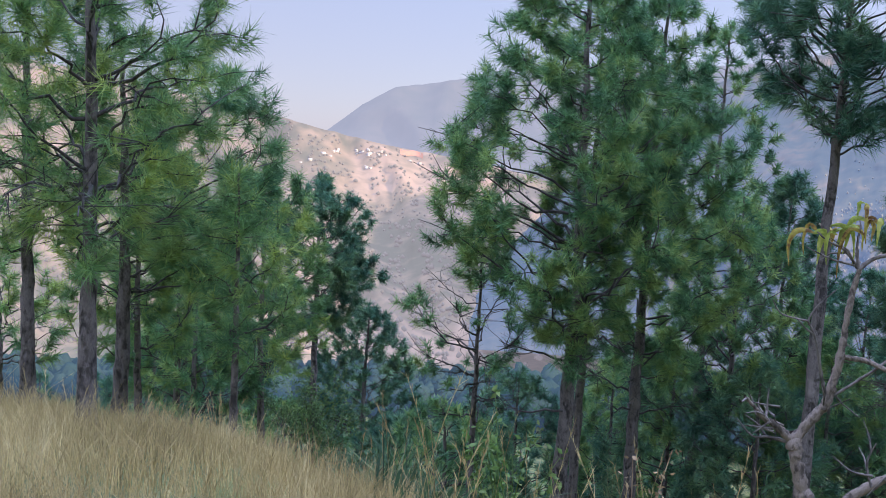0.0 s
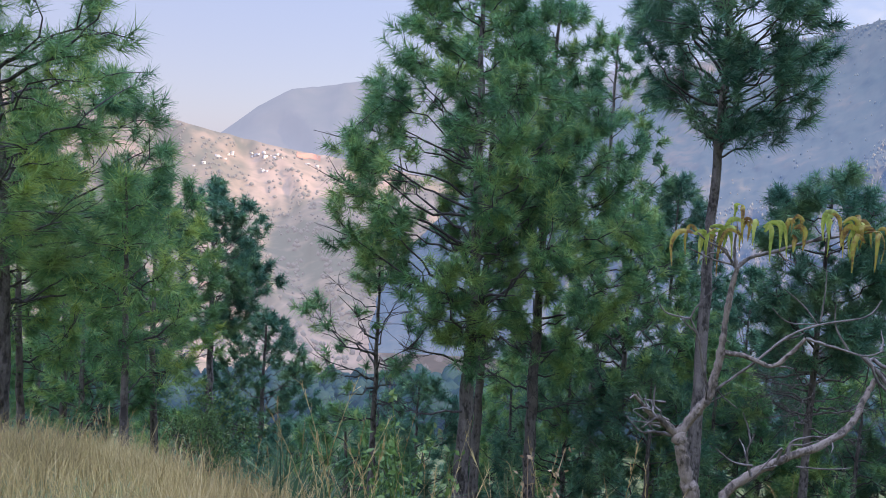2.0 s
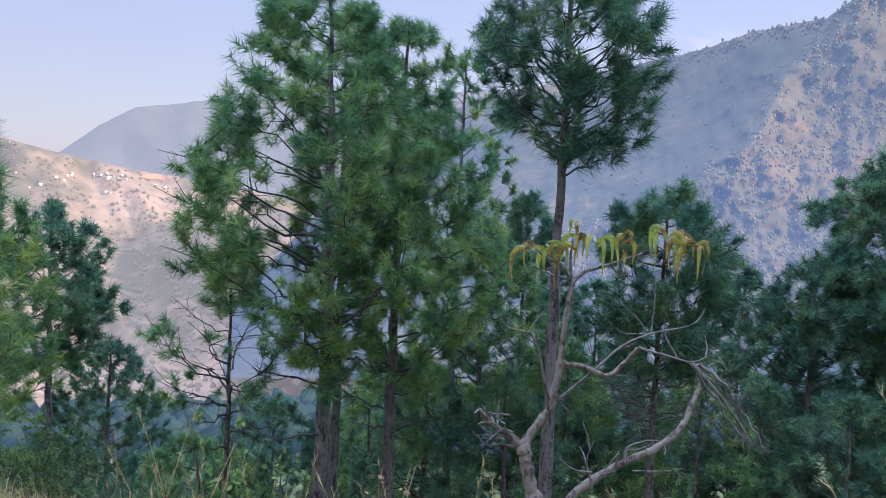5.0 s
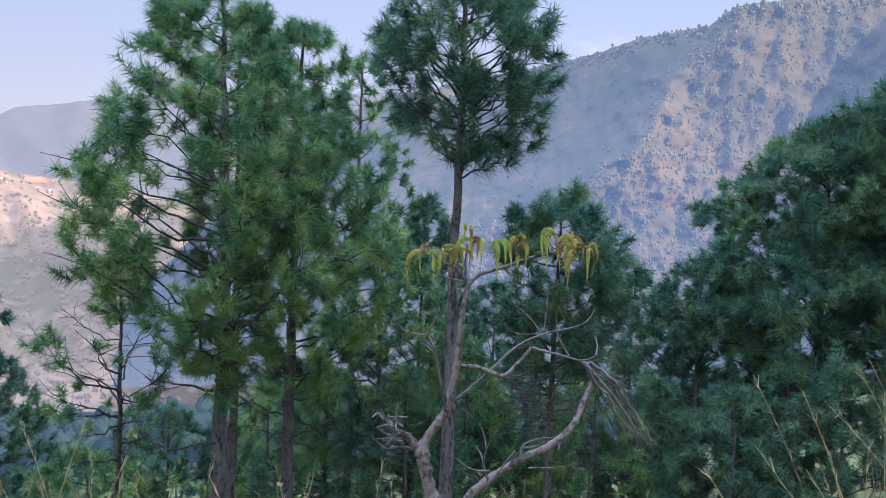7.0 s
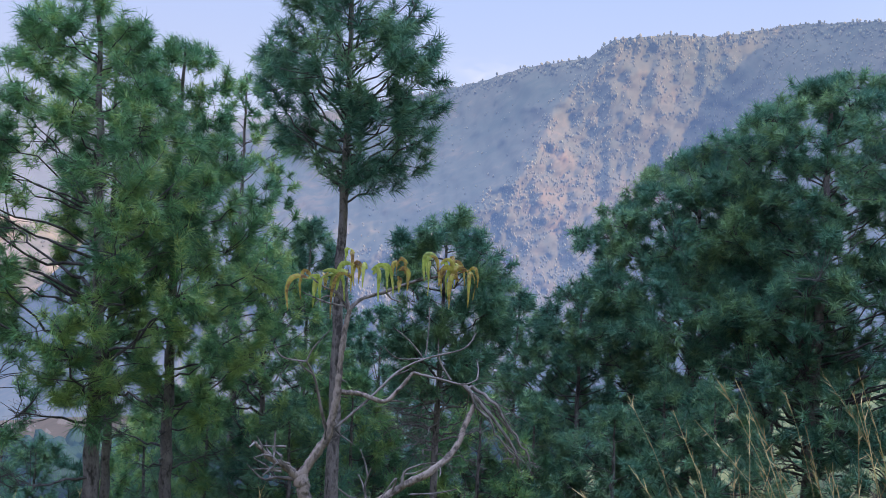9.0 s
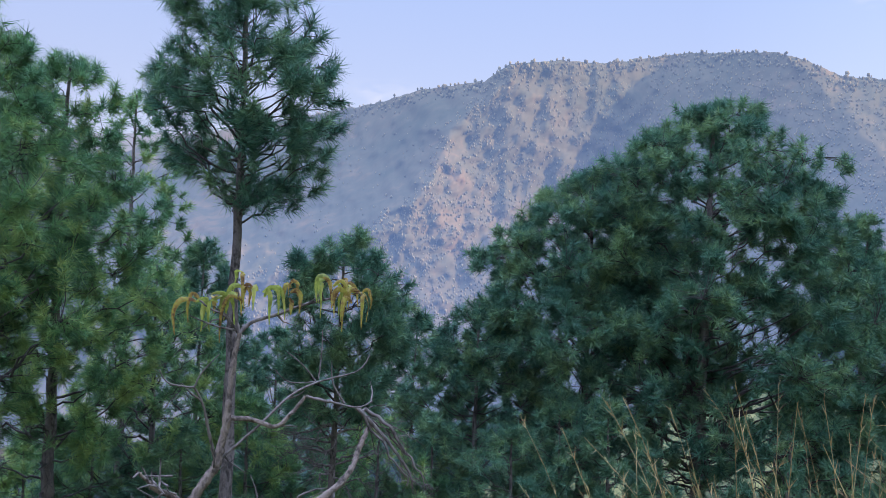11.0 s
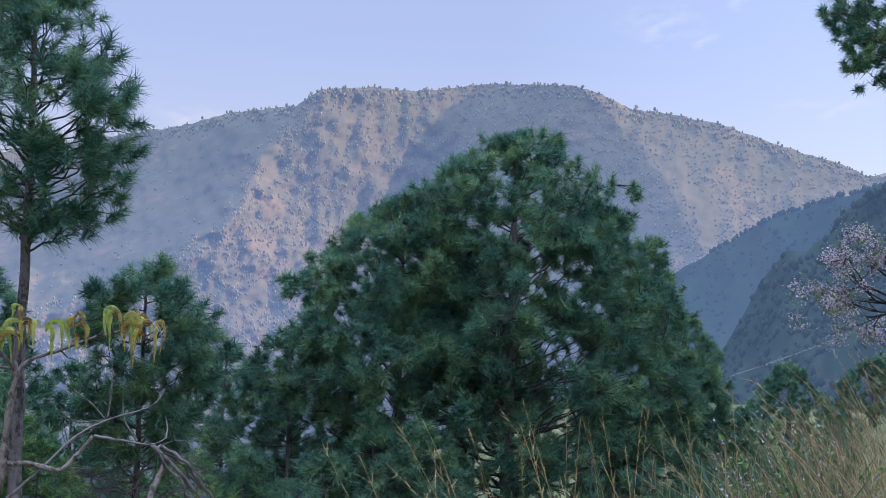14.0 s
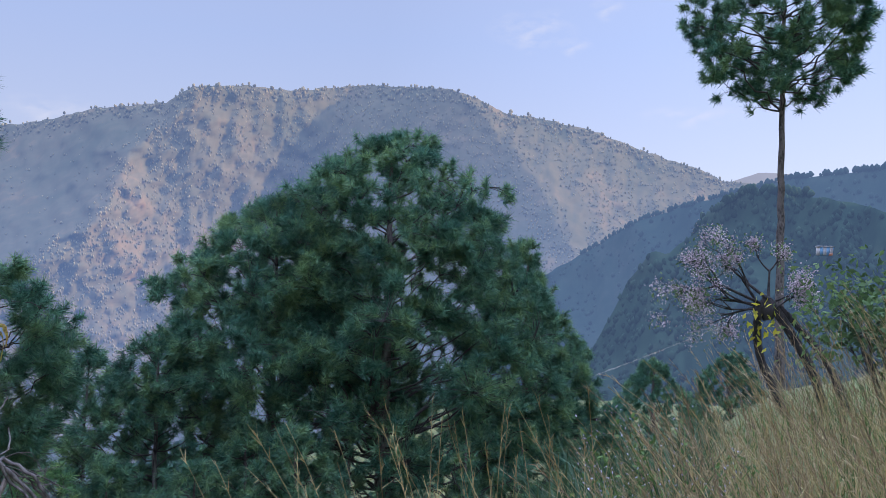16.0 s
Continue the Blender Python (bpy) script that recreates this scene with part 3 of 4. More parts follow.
        i = int(np.argmin(cost))
        s = nodes[i]
        tl = float(np.linalg.norm(e - s))
        if tl > 1.2:
            e = s + (e - s) * (1.2 / tl)
            tl = 1.2
        w = unit(e - s + 1e-4)
        ca = curves[owner[i]]
        along = unit(ca[min(8, inner[i] + 1)] - ca[inner[i] - 1])
        tc = bez(s, s + (along * 0.6 + w * 0.4) * tl * 0.5 - np.array([0, 0, 0.06 * tl]), e, 3)
        lg = limbs[owner[i]]
        lg.tube(tc, np.linspace(min(thick[owner[i]] * 0.5, 0.012), 0.005, 3), 3)
        if rng.uniform() < bare:
            for h in range(2):
                e2 = tc[1] + unit(w + rng.normal(0, 0.7, 3)) * 0.25
                lg.tube([tc[1], (tc[1] + e2) / 2 + rng.normal(0, 0.02, 3), e2], [0.004, 0.003, 0.002], 3)
            continue
        out = np.array([math.cos(th), math.sin(th), 0.0])
        w2 = unit(unit(tc[-1] - tc[-2]) * 0.7 + out * 0.5 + np.array([0, 0, 0.65]))
        tp.append(e), tw.append(w2), ts.append(rng.uniform(0.85, 1.15))
        for h in range(rng.integers(0, 3)):
            w3 = unit(w2 + rng.normal(0, 0.6, 3))
            m0 = tc[1] * 0.5 + tc[2] * 0.5
            e3 = m0 + w3 * rng.uniform(0.12, 0.26)
            lg.tube([m0, e3], [0.005, 0.003], 3)
            tp.append(e3), tw.append(unit(w3 + np.array([0, 0, 0.3]))), ts.append(rng.uniform(0.7, 1.05))
    for k in range(5):
        e = axis(top - 0.1) + np.array([*rng.normal(0, 0.16, 2), rng.uniform(-0.3, 0.05)])
        tp.append(e), tw.append(unit(np.array([*rng.normal(0, 0.35, 2), 1.0]))), ts.append(1.1)
    if split:
        for lg in limbs:
            part("limb", lg, dead_mat if dead_mat and lg in limbs[n_limbs:] else twig_bark, tree)
    else:
        whole = Geo()
        for lg in limbs:
            for size, blocks in lg.f.items():
                for bl in blocks:
                    whole.f.setdefault(size, []).append(bl + whole.n)
            whole.v += lg.v
            whole.n += lg.n
        tagged(part("branchwork", whole, twig_bark, tree), kind="stuff")
    g = Geo()
    needle_tufts(g, rng, np.array(tp), np.array(tw), np.array(ts), count, needle, max(0.0045, 0.00090 * dist), 3, 84, 0.14, 0.30)
    part("crown", g, mat, tree, smooth=False)
    return tree


TALL = "tall slender pine with long green needle tufts on a grey-brown trunk"
# the stand on the grassy shoulder
pine(-22.2, 9.6, 0.17, [(0.4, 0.5, 0.1), (1.2, 1.05, 0.2), (2.3, 1.25, 0.25), (3.3, 1.15, 0.2), (4.4, 0.75), (5.1, 0.15)], "tall pine with yellow-green needles rising from dry grass", 1, mat=needle_fresh, tufts=13, dead=5, lobes=34, pad=0.42)
pine(-25.4, 12.5, 0.17, [(0.2, 0.7), (1.2, 1.2), (2.6, 1.2), (3.8, 0.7), (4.6, 0.1)], "pine with a dark trunk rising from dry grass", 2, mat=needle_fresh, tufts=15)
pine(-20.3, 13.0, 0.20, [(-0.5, 0.7, 0.9), (0.6, 1.0, 1.1), (1.8, 1.05, 1.1), (2.6, 0.7, 1.0), (3.1, 0.25, 0.9)], "pine leaning its crown over the slope", 3, tufts=17, lobes=26, pad=0.42)
pine(-19.0, 15.0, 0.12, [(-2.0, 0.8), (-0.8, 1.2), (0.4, 1.1), (1.4, 0.5), (1.8, 0.1)], "young pine with sparse low branches", 4, mat=needle_fresh, tufts=13)
pine(-17.0, 21.0, 0.18, [(-4.2, 1.5), (-2.5, 1.7), (-0.8, 1.4), (0.6, 0.7), (1.2, 0.15)], "pine on the slope below the grass", 6, mat=needle_fresh)
pine(-13.2, 11.2, 0.10, [(-1.35, 0.4, 0.2), (-0.5, 0.55, 0.2), (0.2, 0.6, 0.15), (0.8, 0.4), (1.25, 0.1)], "thin young pine with pale green needles at the grass edge", 7, mat=needle_fresh, tufts=10)
pine(-11.2, 20.0, 0.17, [(-3.6, 1.3), (-1.6, 1.6), (-0.2, 1.2), (0.7, 0.7), (1.1, 0.15)], "dense pine below the grassy slope", 8, mat=needle_fresh, tufts=9)
pine(-8.0, 28.0, 0.27, [(-4.4, 0.6, 0.2), (-3.6, 1.4, 0.2), (-2.6, 1.8, 0.2), (-1.2, 1.8), (-0.4, 1.6, -0.3), (0.0, 1.1, -0.3), (0.25, 0.25, -0.3)], "rounded dense pine with a dark forked trunk", 9, mat=needle_dark, tufts=18, lobes=42, pad=0.55)
pine(-4.6, 31.0, 0.24, [(-10.5, 1.8), (-8.0, 2.2), (-6.0, 1.7), (-4.6, 0.8), (-4.1, 0.2)], "low dark pine on the lower slope", 10, mat=needle_dark)
pine(-14.5, 30.0, 0.24, [(-8.0, 2.0), (-5.0, 2.2), (-2.8, 1.4), (-1.4, 0.3)], "low dark pine on the lower slope", 11, mat=needle_dark)
for k, (az, d, up) in enumerate(((-27.0, 19, -0.6), (-15.5, 19, -1.4))):
    z0 = ground_z(d * math.sin(radians(az)), d * math.cos(radians(az)))
    pine(az, d, 0.15, [(z0 + 1.2, 1.0), (z0 * 0.5 + up * 0.5, 1.5), (z0 * 0.2 + up * 0.8, 1.1), (up, 0.25)], "young pine with bright green needles behind the grassy shoulder", 240 + k,
         mat=(needle_fresh, needle_green)[k % 2], tufts=6, count=70, needle=0.3, dead=3)
# the group before the valley
pine(2.6, 18.0, 0.15, [(-3.2, 0.9, -0.3), (-2.4, 1.2, -0.2), (-1.5, 1.45, -0.3), (-0.9, 1.0, -0.1), (-0.2, 0.4), (0.15, 0.1)], "sparse pine with thinning brownish branch tips", 12, tufts=9, bare=0.5, dead=10)
pine(8.2, 16.0, 0.30, [(-1.9, 0.5), (-0.8, 1.3, -0.3), (0.0, 2.2, -0.4), (0.8, 2.3, -0.4), (1.6, 2.3, -0.4), (2.3, 2.2, -0.4), (3.0, 1.7, -0.2), (3.8, 1.4, -0.25), (4.4, 0.95, -0.2), (4.9, 0.45, -0.2), (5.15, 0.15, -0.2)], TALL, 13, bare=0.10, dead=8, tufts=20, lobes=64, pad=0.5)
pine(9.3, 17.5, 0.20, [(-0.5, 1.0), (1.2, 1.4, 0.3), (3.0, 1.3, 0.3), (4.2, 0.8, 0.1), (4.8, 0.15)], "dark-trunked pine standing close behind another", 14, tufts=6)
pine(13.3, 18.0, 0.27, [(-2.6, 0.8, 0.3), (-1.2, 1.5, 0.3), (0.2, 1.6, 0.35), (1.2, 1.6, 0.35), (2.0, 1.6, 0.3), (2.9, 1.1), (3.9, 0.8), (4.5, 0.6), (4.85, 0.2)], TALL, 15, dead=5, tufts=13, lobes=44, pad=0.5)
pine(17.0, 24.0, 0.24, [(-1.0, 1.6), (1.5, 1.6), (3.4, 1.2), (4.6, 0.7), (5.1, 0.15)], "dark pine standing behind the group", 16, tufts=5)
pine(18.6, 21.0, 0.2, [(-5.0, 1.8), (-2.5, 2.1), (-0.8, 1.5), (0.4, 0.8), (0.9, 0.2)], "bushy pine filling the slope", 17)
pine(23.5, 14.6, 0.24, [(2.1, 0.55, 0.25), (2.45, 0.9, 0.1), (3.05, 1.35, 0.15), (3.9, 1.68, 0.12), (4.85, 1.2, 0.05), (5.4, 0.9, -0.2), (6.0, 0.6), (6.35, 0.2)], "tall bare-stemmed pine with a high rounded crown", 18, mat=needle_dark, rise=0.7, thin_low=0.7, tufts=24, lobes=72, pad=0.46)
pine(21.4, 25.0, 0.2, [(-5.5, 2.2), (-3.0, 2.0), (-0.6, 1.2), (0.8, 0.6), (1.4, 0.15)], "pine standing lower on the slope", 19, mat=needle_dark)
pine(26.2, 27.0, 0.2, [(-8.0, 2.3), (-5.0, 2.3), (-2.6, 1.5), (-1.2, 0.3)], "pine standing lower on the slope", 20, mat=needle_dark)
pine(30.2, 18.5, 0.20, [(-2.2, 0.8, 0.1), (-1.4, 1.35, 0.2), (-0.5, 1.4, 0.2), (0.26, 1.5, 0.25), (1.0, 1.2, 0.05), (1.4, 0.75, 0.05), (1.65, 0.25)], "rounded pine with dead lower branches", 21, dead=26, dead_mat=grey_wood, mat=needle_dark, thin_low=0.4, tufts=22, lobes=36, pad=0.5)
pine(35.0, 26.0, 0.2, [(-7.5, 2.2), (-4.5, 2.4), (-2.0, 1.6), (-0.6, 0.3)], "pine standing lower on the slope", 22, mat=needle_dark)
# the broad stand
pine(53.1, 25.0, 0.42, [(-3.9, 4.0, 0.9), (-1.6, 4.3, 0.9), (0.0, 4.1, 0.8), (1.6, 3.7, 0.6), (2.9, 3.2, 0.3), (4.1, 3.0, 0.2), (4.7, 2.2, 0.1), (5.2, 1.0, 0.1), (5.6, 0.3, 0.1)], "broad spreading pine with a dense dark crown", 23, thin_low=0.2, dead=26, mat=needle_dark, tufts=18, lobes=90, pad=1.0, needle=0.32)
pine(45.9, 26.0, 0.30, [(-3.4, 3.6), (-1.8, 4.1), (-0.6, 3.9), (0.9, 3.3), (1.8, 2.5), (2.7, 2.1), (3.3, 1.3), (3.8, 0.4)], "broad spreading pine with a dense dark crown", 24, thin_low=0.2, dead=20, mat=needle_dark, tufts=18, lobes=70, pad=1.0, needle=0.32)
pine(62.0, 29.0, 0.26, [(-6.0, 3.0, 0.6), (-3.0, 2.9, 0.5), (-0.6, 2.0, 0.2), (1.0, 1.1), (2.2, 0.6, -0.1), (2.8, 0.15, -0.2)], "pine at the edge of the broad stand", 25, mat=needle_dark, lobes=40, pad=0.8, tufts=17)
pine(39.0, 24.5, 0.22, [(-6.0, 2.0), (-3.0, 2.2), (-1.2, 1.5), (0.1, 0.3)], "low pine at the edge of the broad stand", 26, mat=needle_dark)
pine(70.0, 42.0, 0.24, [(-8.0, 2.6), (-5.0, 2.4), (-3.0, 1.4), (-1.8, 0.3)], "low pine beyond the grassy bank", 28, mat=needle_dark)
pine(74.5, 46.0, 0.24, [(-7.0, 2.8), (-4.5, 2.4), (-2.6, 1.4), (-1.6, 0.3)], "low pine beyond the grassy bank", 29, mat=needle_dark)
pine(77.4, 28.0, 0.25, [(7.3, 1.0), (7.6, 1.9), (8.1, 2.4), (9.2, 2.6), (10.8, 2.6), (12.0, 2.0), (13.0, 1.1), (13.4, 0.3)], "tall bare-stemmed pine with a high umbrella crown", 31, mat=needle_dark, rise=0.45, tufts=16, needle=0.30, lobes=64, pad=0.7)
# bushy young pines filling the slope below the edge
rng = np.random.default_rng(78)
for k, (az, d, up) in enumerate(((-10, 24, -5.5), (-2, 26, -6.5), (0.5, 21, -4.6), (5.5, 23, -4.2), (11.5, 24, -3.6), (15.5, 20, -2.6), (12.5, 29, -4.0), (20.5, 19, -2.4), (24.5, 21, -2.2),
                                 (27.5, 23, -2.6), (33.0, 21, -2.6), (36.5, 22, -2.8), (41.5, 21, -2.6), (44, 32, -3.4), (57.5, 32, -2.4), (64.5, 34, -2.8), (67.5, 38, -3.4), (-18, 26, -4), (47.5, 21, -1.8), (58.5, 22, -1.9), (62, 24, -2.3), (44.5, 22, -2.0))):
    z0 = ground_z(d * math.sin(radians(az)), d * math.cos(radians(az)))
    w = rng.uniform(1.5, 2.0)
    pine(az, d, 0.16, [(z0 + 1.0, w * 0.9), (z0 * 0.5 + up * 0.5, w), (z0 * 0.2 + up * 0.8, w * 0.7), (up, 0.25)],
         "bushy young pine on the shaded slope", 200 + k, mat=needle_dark if az > 38 else (needle_green, needle_dark)[k % 2], tufts=8.5, count=60, needle=0.30, dead=3)
# the lower slope
rng = np.random.default_rng(77)
for k in range(40):
    az, d = rng.uniform(-25, 66), (rng.uniform(36, 88) if k < 28 else rng.uniform(88, 160))
    z0 = ground_z(d * math.sin(radians(az)), d * math.cos(radians(az)))
    h, w = rng.uniform(6, 9), rng.uniform(1.8, 2.6)
    if az > 47 and d > 50 or -7 < az < 2 and d < 45:
        continue
    pine(az, d, 0.22, [(z0 + 1.5, w), (z0 + h * 0.5, w * 0.95), (z0 + h * 0.8, w * 0.6), (z0 + h, 0.2)],
         "dark pine on the lower slope in shade", 100 + k, mat=needle_dark, tufts=3 if d < 88 else 2, count=24 if d < 88 else 14, needle=0.42 if d < 88 else 0.6, split=False)


# ---- grass ----
def grass(name, n, spot, tall, lean, mat, label, seed, width=0.006, wind=(0.0, 0.0)):
    """Bent blades in one mesh. spot(rng) gives bearing and distance."""
    rng = np.random.default_rng(seed)
    b = np.zeros((n, 3))
    for i in range(n):
        a, r = spot(rng)
        b[i] = on_ground(r, a)
    h = rng.uniform(*tall, n) * (1.0 + 0.7 * np.array([noise.noise((q[0] * 1.1, q[1] * 1.1, 9)) + 0.5 * noise.noise((q[0] * 4, q[1] * 4, 2)) for q in b]))
    d = rng.normal(0, lean, (n, 2)) + np.array(wind)
    w = rng.uniform(0.6, 1.3, n) * width
    th = rng.uniform(0, 6.28, n)
    s = np.stack([np.cos(th), np.sin(th), 0 * th], 1) * w[:, None] / 2
    mid = b + np.c_[d * h[:, None] * 0.3, h * 0.55]
    tip = b + np.c_[d * h[:, None], h * rng.uniform(0.82, 1.0, n)]
    v = np.stack([b - s, b + s, mid - s * 0.8, mid + s * 0.8, tip], 1)
    q = (np.arange(n) * 5)[:, None]
    g = Geo()
    g.v, g.n = [v.reshape(-1, 3)], 5 * n
    g.f = {3: [q + np.array([2, 3, 4])], 4: [q + np.array([0, 1, 3, 2])]}
    return tagged(new(name, g.mesh(name, mat, False)), label, "grass", kind="stuff")


grass("meadow_grass", 50000, lambda q: (q.uniform(-42, 7), 2.2 + 14 * q.uniform() ** 1.3), (0.18, 0.42), 0.35, straw,
      "dry golden grass covering the slope", 40, 0.0048)
grass("bank_grass", 6000, lambda q: (104 - 33 * q.uniform() ** 1.3, 2.9 + 10 * q.uniform() ** 1.3), (0.16, 0.6), 0.55, straw_pink,
      "tall dry reddish-gold grass on the bank", 41, 0.005, (-0.30, 0.16))
grass("bank_straw", 4200, lambda q: (104 - 29 * q.uniform() ** 1.4, 2.9 + 5 * q.uniform() ** 1.2), (0.22, 0.60), 0.55, straw,
      "long pale gold grass bending over the bank", 45, 0.0045, (-0.30, 0.16))
grass("bank_green_grass", 5200, lambda q: (103 - 36 * q.uniform() ** 1.1, 2.9 + 11 * q.uniform() ** 1.2), (0.2, 0.55), 0.4, weed_green,
      "green grass among the dry stems on the bank", 43, 0.007, (-0.15, 0.1))
grass("undergrowth", 16000, lambda q: (q.uniform(-4, 74), 5.5 + 26 * q.uniform()), (0.3, 0.8), 0.5, dark_weed,
      "dark green undergrowth on the shaded slope", 44, 0.03)
grass("edge_grass", 2600, lambda q: (q.uniform(2, 66), 2.0 + 3.5 * q.uniform()), (0.3, 0.75), 0.35, straw,
      "dry grass along the edge of the drop", 42, 0.006)


# ---- the withered shrub tree ----
def smooth_path(pts, n):
    """Catmull-Rom curve through a few points."""
    p = np.array([pts[0], *pts, pts[-1]], float)
    out = []
    for k in range(1, len(p) - 2):
        t = np.linspace(0, 1, n, endpoint=k == len(p) - 3)[:, None]
        a, b, c, d = p[k - 1:k + 3]
        out.append(0.5 * (2 * b + (c - a) * t + (2 * a - 5 * b + 4 * c - d) * t * t + (3 * b - a - 3 * c + d) * t ** 3))
    return np.concatenate(out)


withered = tagged(new("withered_tree"), "small half-dead tree with grey bark and drooping yellow leaves", "tree")
withered.location = (1.35, 3.04, ground_z(1.35, 3.04))
ROOT = np.array(withered.location)
wither_rng = np.random.default_rng(60)


def bough(name, r0, r1, *pts):
    """One crooked piece of the withered tree, with knots and short broken twigs; its thick ends taper into the next."""
    rng = wither_rng
    if name == "trunk":
        pts = [(ROOT[0], ROOT[1], ROOT[2] - 0.15), *pts]
    c = smooth_path(pts, 9) - ROOT
    k = len(c)
    c[1:-1] += rng.normal(0, r0 * 0.07, (k - 2, 3))
    rad = np.linspace(r0, r1, k) * (0.92 + 0.10 * rng.uniform(-1, 1, k))
    for q in range(2 if r0 > 0.012 else 0):
        rad *= 1 + 0.16 * np.exp(-((np.arange(k) - rng.integers(2, k - 2)) / 1.0) ** 2)
    part(name, Geo().tube(c, rad, 10, 0.12, rng), dead_wood if r0 > 0.009 else grey_wood, withered)
    for q in range(2 if r0 > 0.006 else 0):
        i = rng.integers(1, k - 1)
        w = unit(unit(c[i] - c[i - 1]) * 0.6 + rng.normal(0, 0.7, 3))
        e = c[i] + w * rng.uniform(0.03, 0.12)
        part("twig", Geo().tube([c[i], (c[i] + e) / 2 + rng.normal(0, 0.008, 3), e], [0.0045, 0.003, 0.0015], 5), grey_wood, withered)


def hanging_leaves(at, n, spread, length, old=0.6):
    """Long folded leaves that arch out of a twig's end and hang down."""
    rng = wither_rng
    for q in range(n):
        th = rng.uniform(0, 6.28)
        out = np.array([math.cos(th), 0.5 * math.sin(th), 0.0])
        a = np.array(at) - ROOT + rng.normal(0, 1, 3) * np.array([spread, spread * 0.4, 0.022])
        ln = length * rng.uniform(0.7, 1.2)
        c = bez(a, a + out * ln * rng.uniform(0.4, 0.75) + np.array([0, 0, ln * rng.uniform(0.15, 0.5)]),
                a + out * ln * rng.uniform(0.35, 0.6) - np.array([0, 0, ln * rng.uniform(0.45, 0.85)]), 10)
        d = unit(np.gradient(c, axis=0))
        s = unit(np.cross(d, np.array([0.2, 1.0, 0]) + rng.normal(0, 0.5, 3)))
        up = np.cross(s, d)
        w = rng.uniform(0.006, 0.0115) * np.sin(math.pi * np.linspace(0.05, 0.97, 10) ** 0.8) + 0.0008
        fold = (rng.uniform(0.3, 0.9) * w[:, None] + 0.003 * np.sin(np.arange(10) * 1.7 + th)[:, None]) * up
        v = np.stack([c - s * w[:, None] + fold, c, c + s * w[:, None] + fold], 1).reshape(-1, 3)
        i = np.arange(9)[:, None] * 3
        g = Geo()
        g.add(v, np.concatenate([i + np.array([0, 1, 4, 3]), i + np.array([1, 2, 5, 4])]))
        part("leaf", g, old_leaf if rng.uniform() < old else green_leaf, withered)


bough("trunk", 0.0289, 0.0252, (1.35, 3.04, 0.32), (1.33, 3.05, 0.43), (1.30, 3.06, 0.57), (1.29, 3.07, 0.63))
bough("stub", 0.0163, 0.0052, (1.28, 3.07, 0.62), (1.22, 3.07, 0.67), (1.17, 3.06, 0.70), (1.13, 3.05, 0.74), (1.09, 3.04, 0.78))
bough("twig", 0.0063, 0.0018, (1.18, 3.06, 0.70), (1.18, 3.06, 0.75), (1.18, 3.06, 0.81))
bough("twig", 0.0081, 0.0018, (1.27, 3.08, 0.61), (1.20, 3.09, 0.62), (1.15, 3.09, 0.62), (1.09, 3.09, 0.68))
bough("limb", 0.0200, 0.0163, (1.29, 3.07, 0.62), (1.34, 3.06, 0.70), (1.38, 3.05, 0.76), (1.40, 3.05, 0.83))
bough("limb", 0.0170, 0.0096, (1.39, 3.05, 0.80), (1.41, 3.05, 0.89), (1.42, 3.05, 0.98), (1.43, 3.05, 1.12), (1.45, 3.05, 1.25))
bough("limb", 0.0090, 0.0036, (1.45, 3.05, 1.25), (1.50, 3.05, 1.29), (1.59, 3.03, 1.32), (1.69, 3.00, 1.36), (1.80, 2.96, 1.39), (1.85, 2.95, 1.40))
bough("limb", 0.0063, 0.0027, (1.45, 3.06, 1.25), (1.40, 3.06, 1.31), (1.34, 3.06, 1.34), (1.30, 3.07, 1.37))
bough("twig", 0.0054, 0.0018, (1.44, 3.06, 1.26), (1.35, 3.04, 1.28), (1.25, 3.03, 1.32))
bough("twig", 0.0081, 0.0036, (1.45, 3.05, 1.25), (1.44, 3.06, 1.31), (1.44, 3.06, 1.36))
bough("twig", 0.0036, 0.0018, (1.69, 3.00, 1.36), (1.73, 2.98, 1.39), (1.75, 2.97, 1.45))
bough("limb", 0.0072, 0.0036, (1.38, 3.05, 0.78), (1.34, 3.03, 0.90), (1.30, 3.00, 1.01), (1.26, 2.98, 1.07))
bough("twig", 0.0036, 0.0018, (1.26, 2.98, 1.07), (1.17, 2.98, 1.09), (1.13, 2.97, 1.14))
bough("twig", 0.0036, 0.0018, (1.26, 2.98, 1.07), (1.28, 2.97, 1.12), (1.33, 2.94, 1.19))
bough("limb", 0.0108, 0.0072, (1.42, 3.03, 0.94), (1.50, 3.02, 0.93), (1.59, 3.00, 0.90), (1.65, 2.99, 0.95), (1.70, 2.98, 1.01))
bough("twig", 0.0063, 0.0018, (1.70, 2.98, 1.01), (1.82, 2.95, 0.98), (1.91, 2.94, 0.96), (1.98, 2.94, 0.98))
bough("limb", 0.0063, 0.0027, (1.40, 3.05, 0.79), (1.54, 3.04, 0.90), (1.66, 3.04, 1.00), (1.78, 3.04, 1.05), (1.94, 3.01, 1.09), (2.01, 3.03, 1.15))
bough("twig", 0.0036, 0.0018, (1.78, 3.05, 1.05), (1.74, 3.08, 1.11), (1.67, 3.11, 1.17))
bough("twig", 0.0036, 0.0018, (1.79, 3.05, 1.06), (1.81, 3.07, 1.16), (1.82, 3.09, 1.25))
bough("twig", 0.0027, 0.0018, (1.78, 3.05, 1.05), (1.68, 3.08, 1.05), (1.62, 3.09, 1.10))
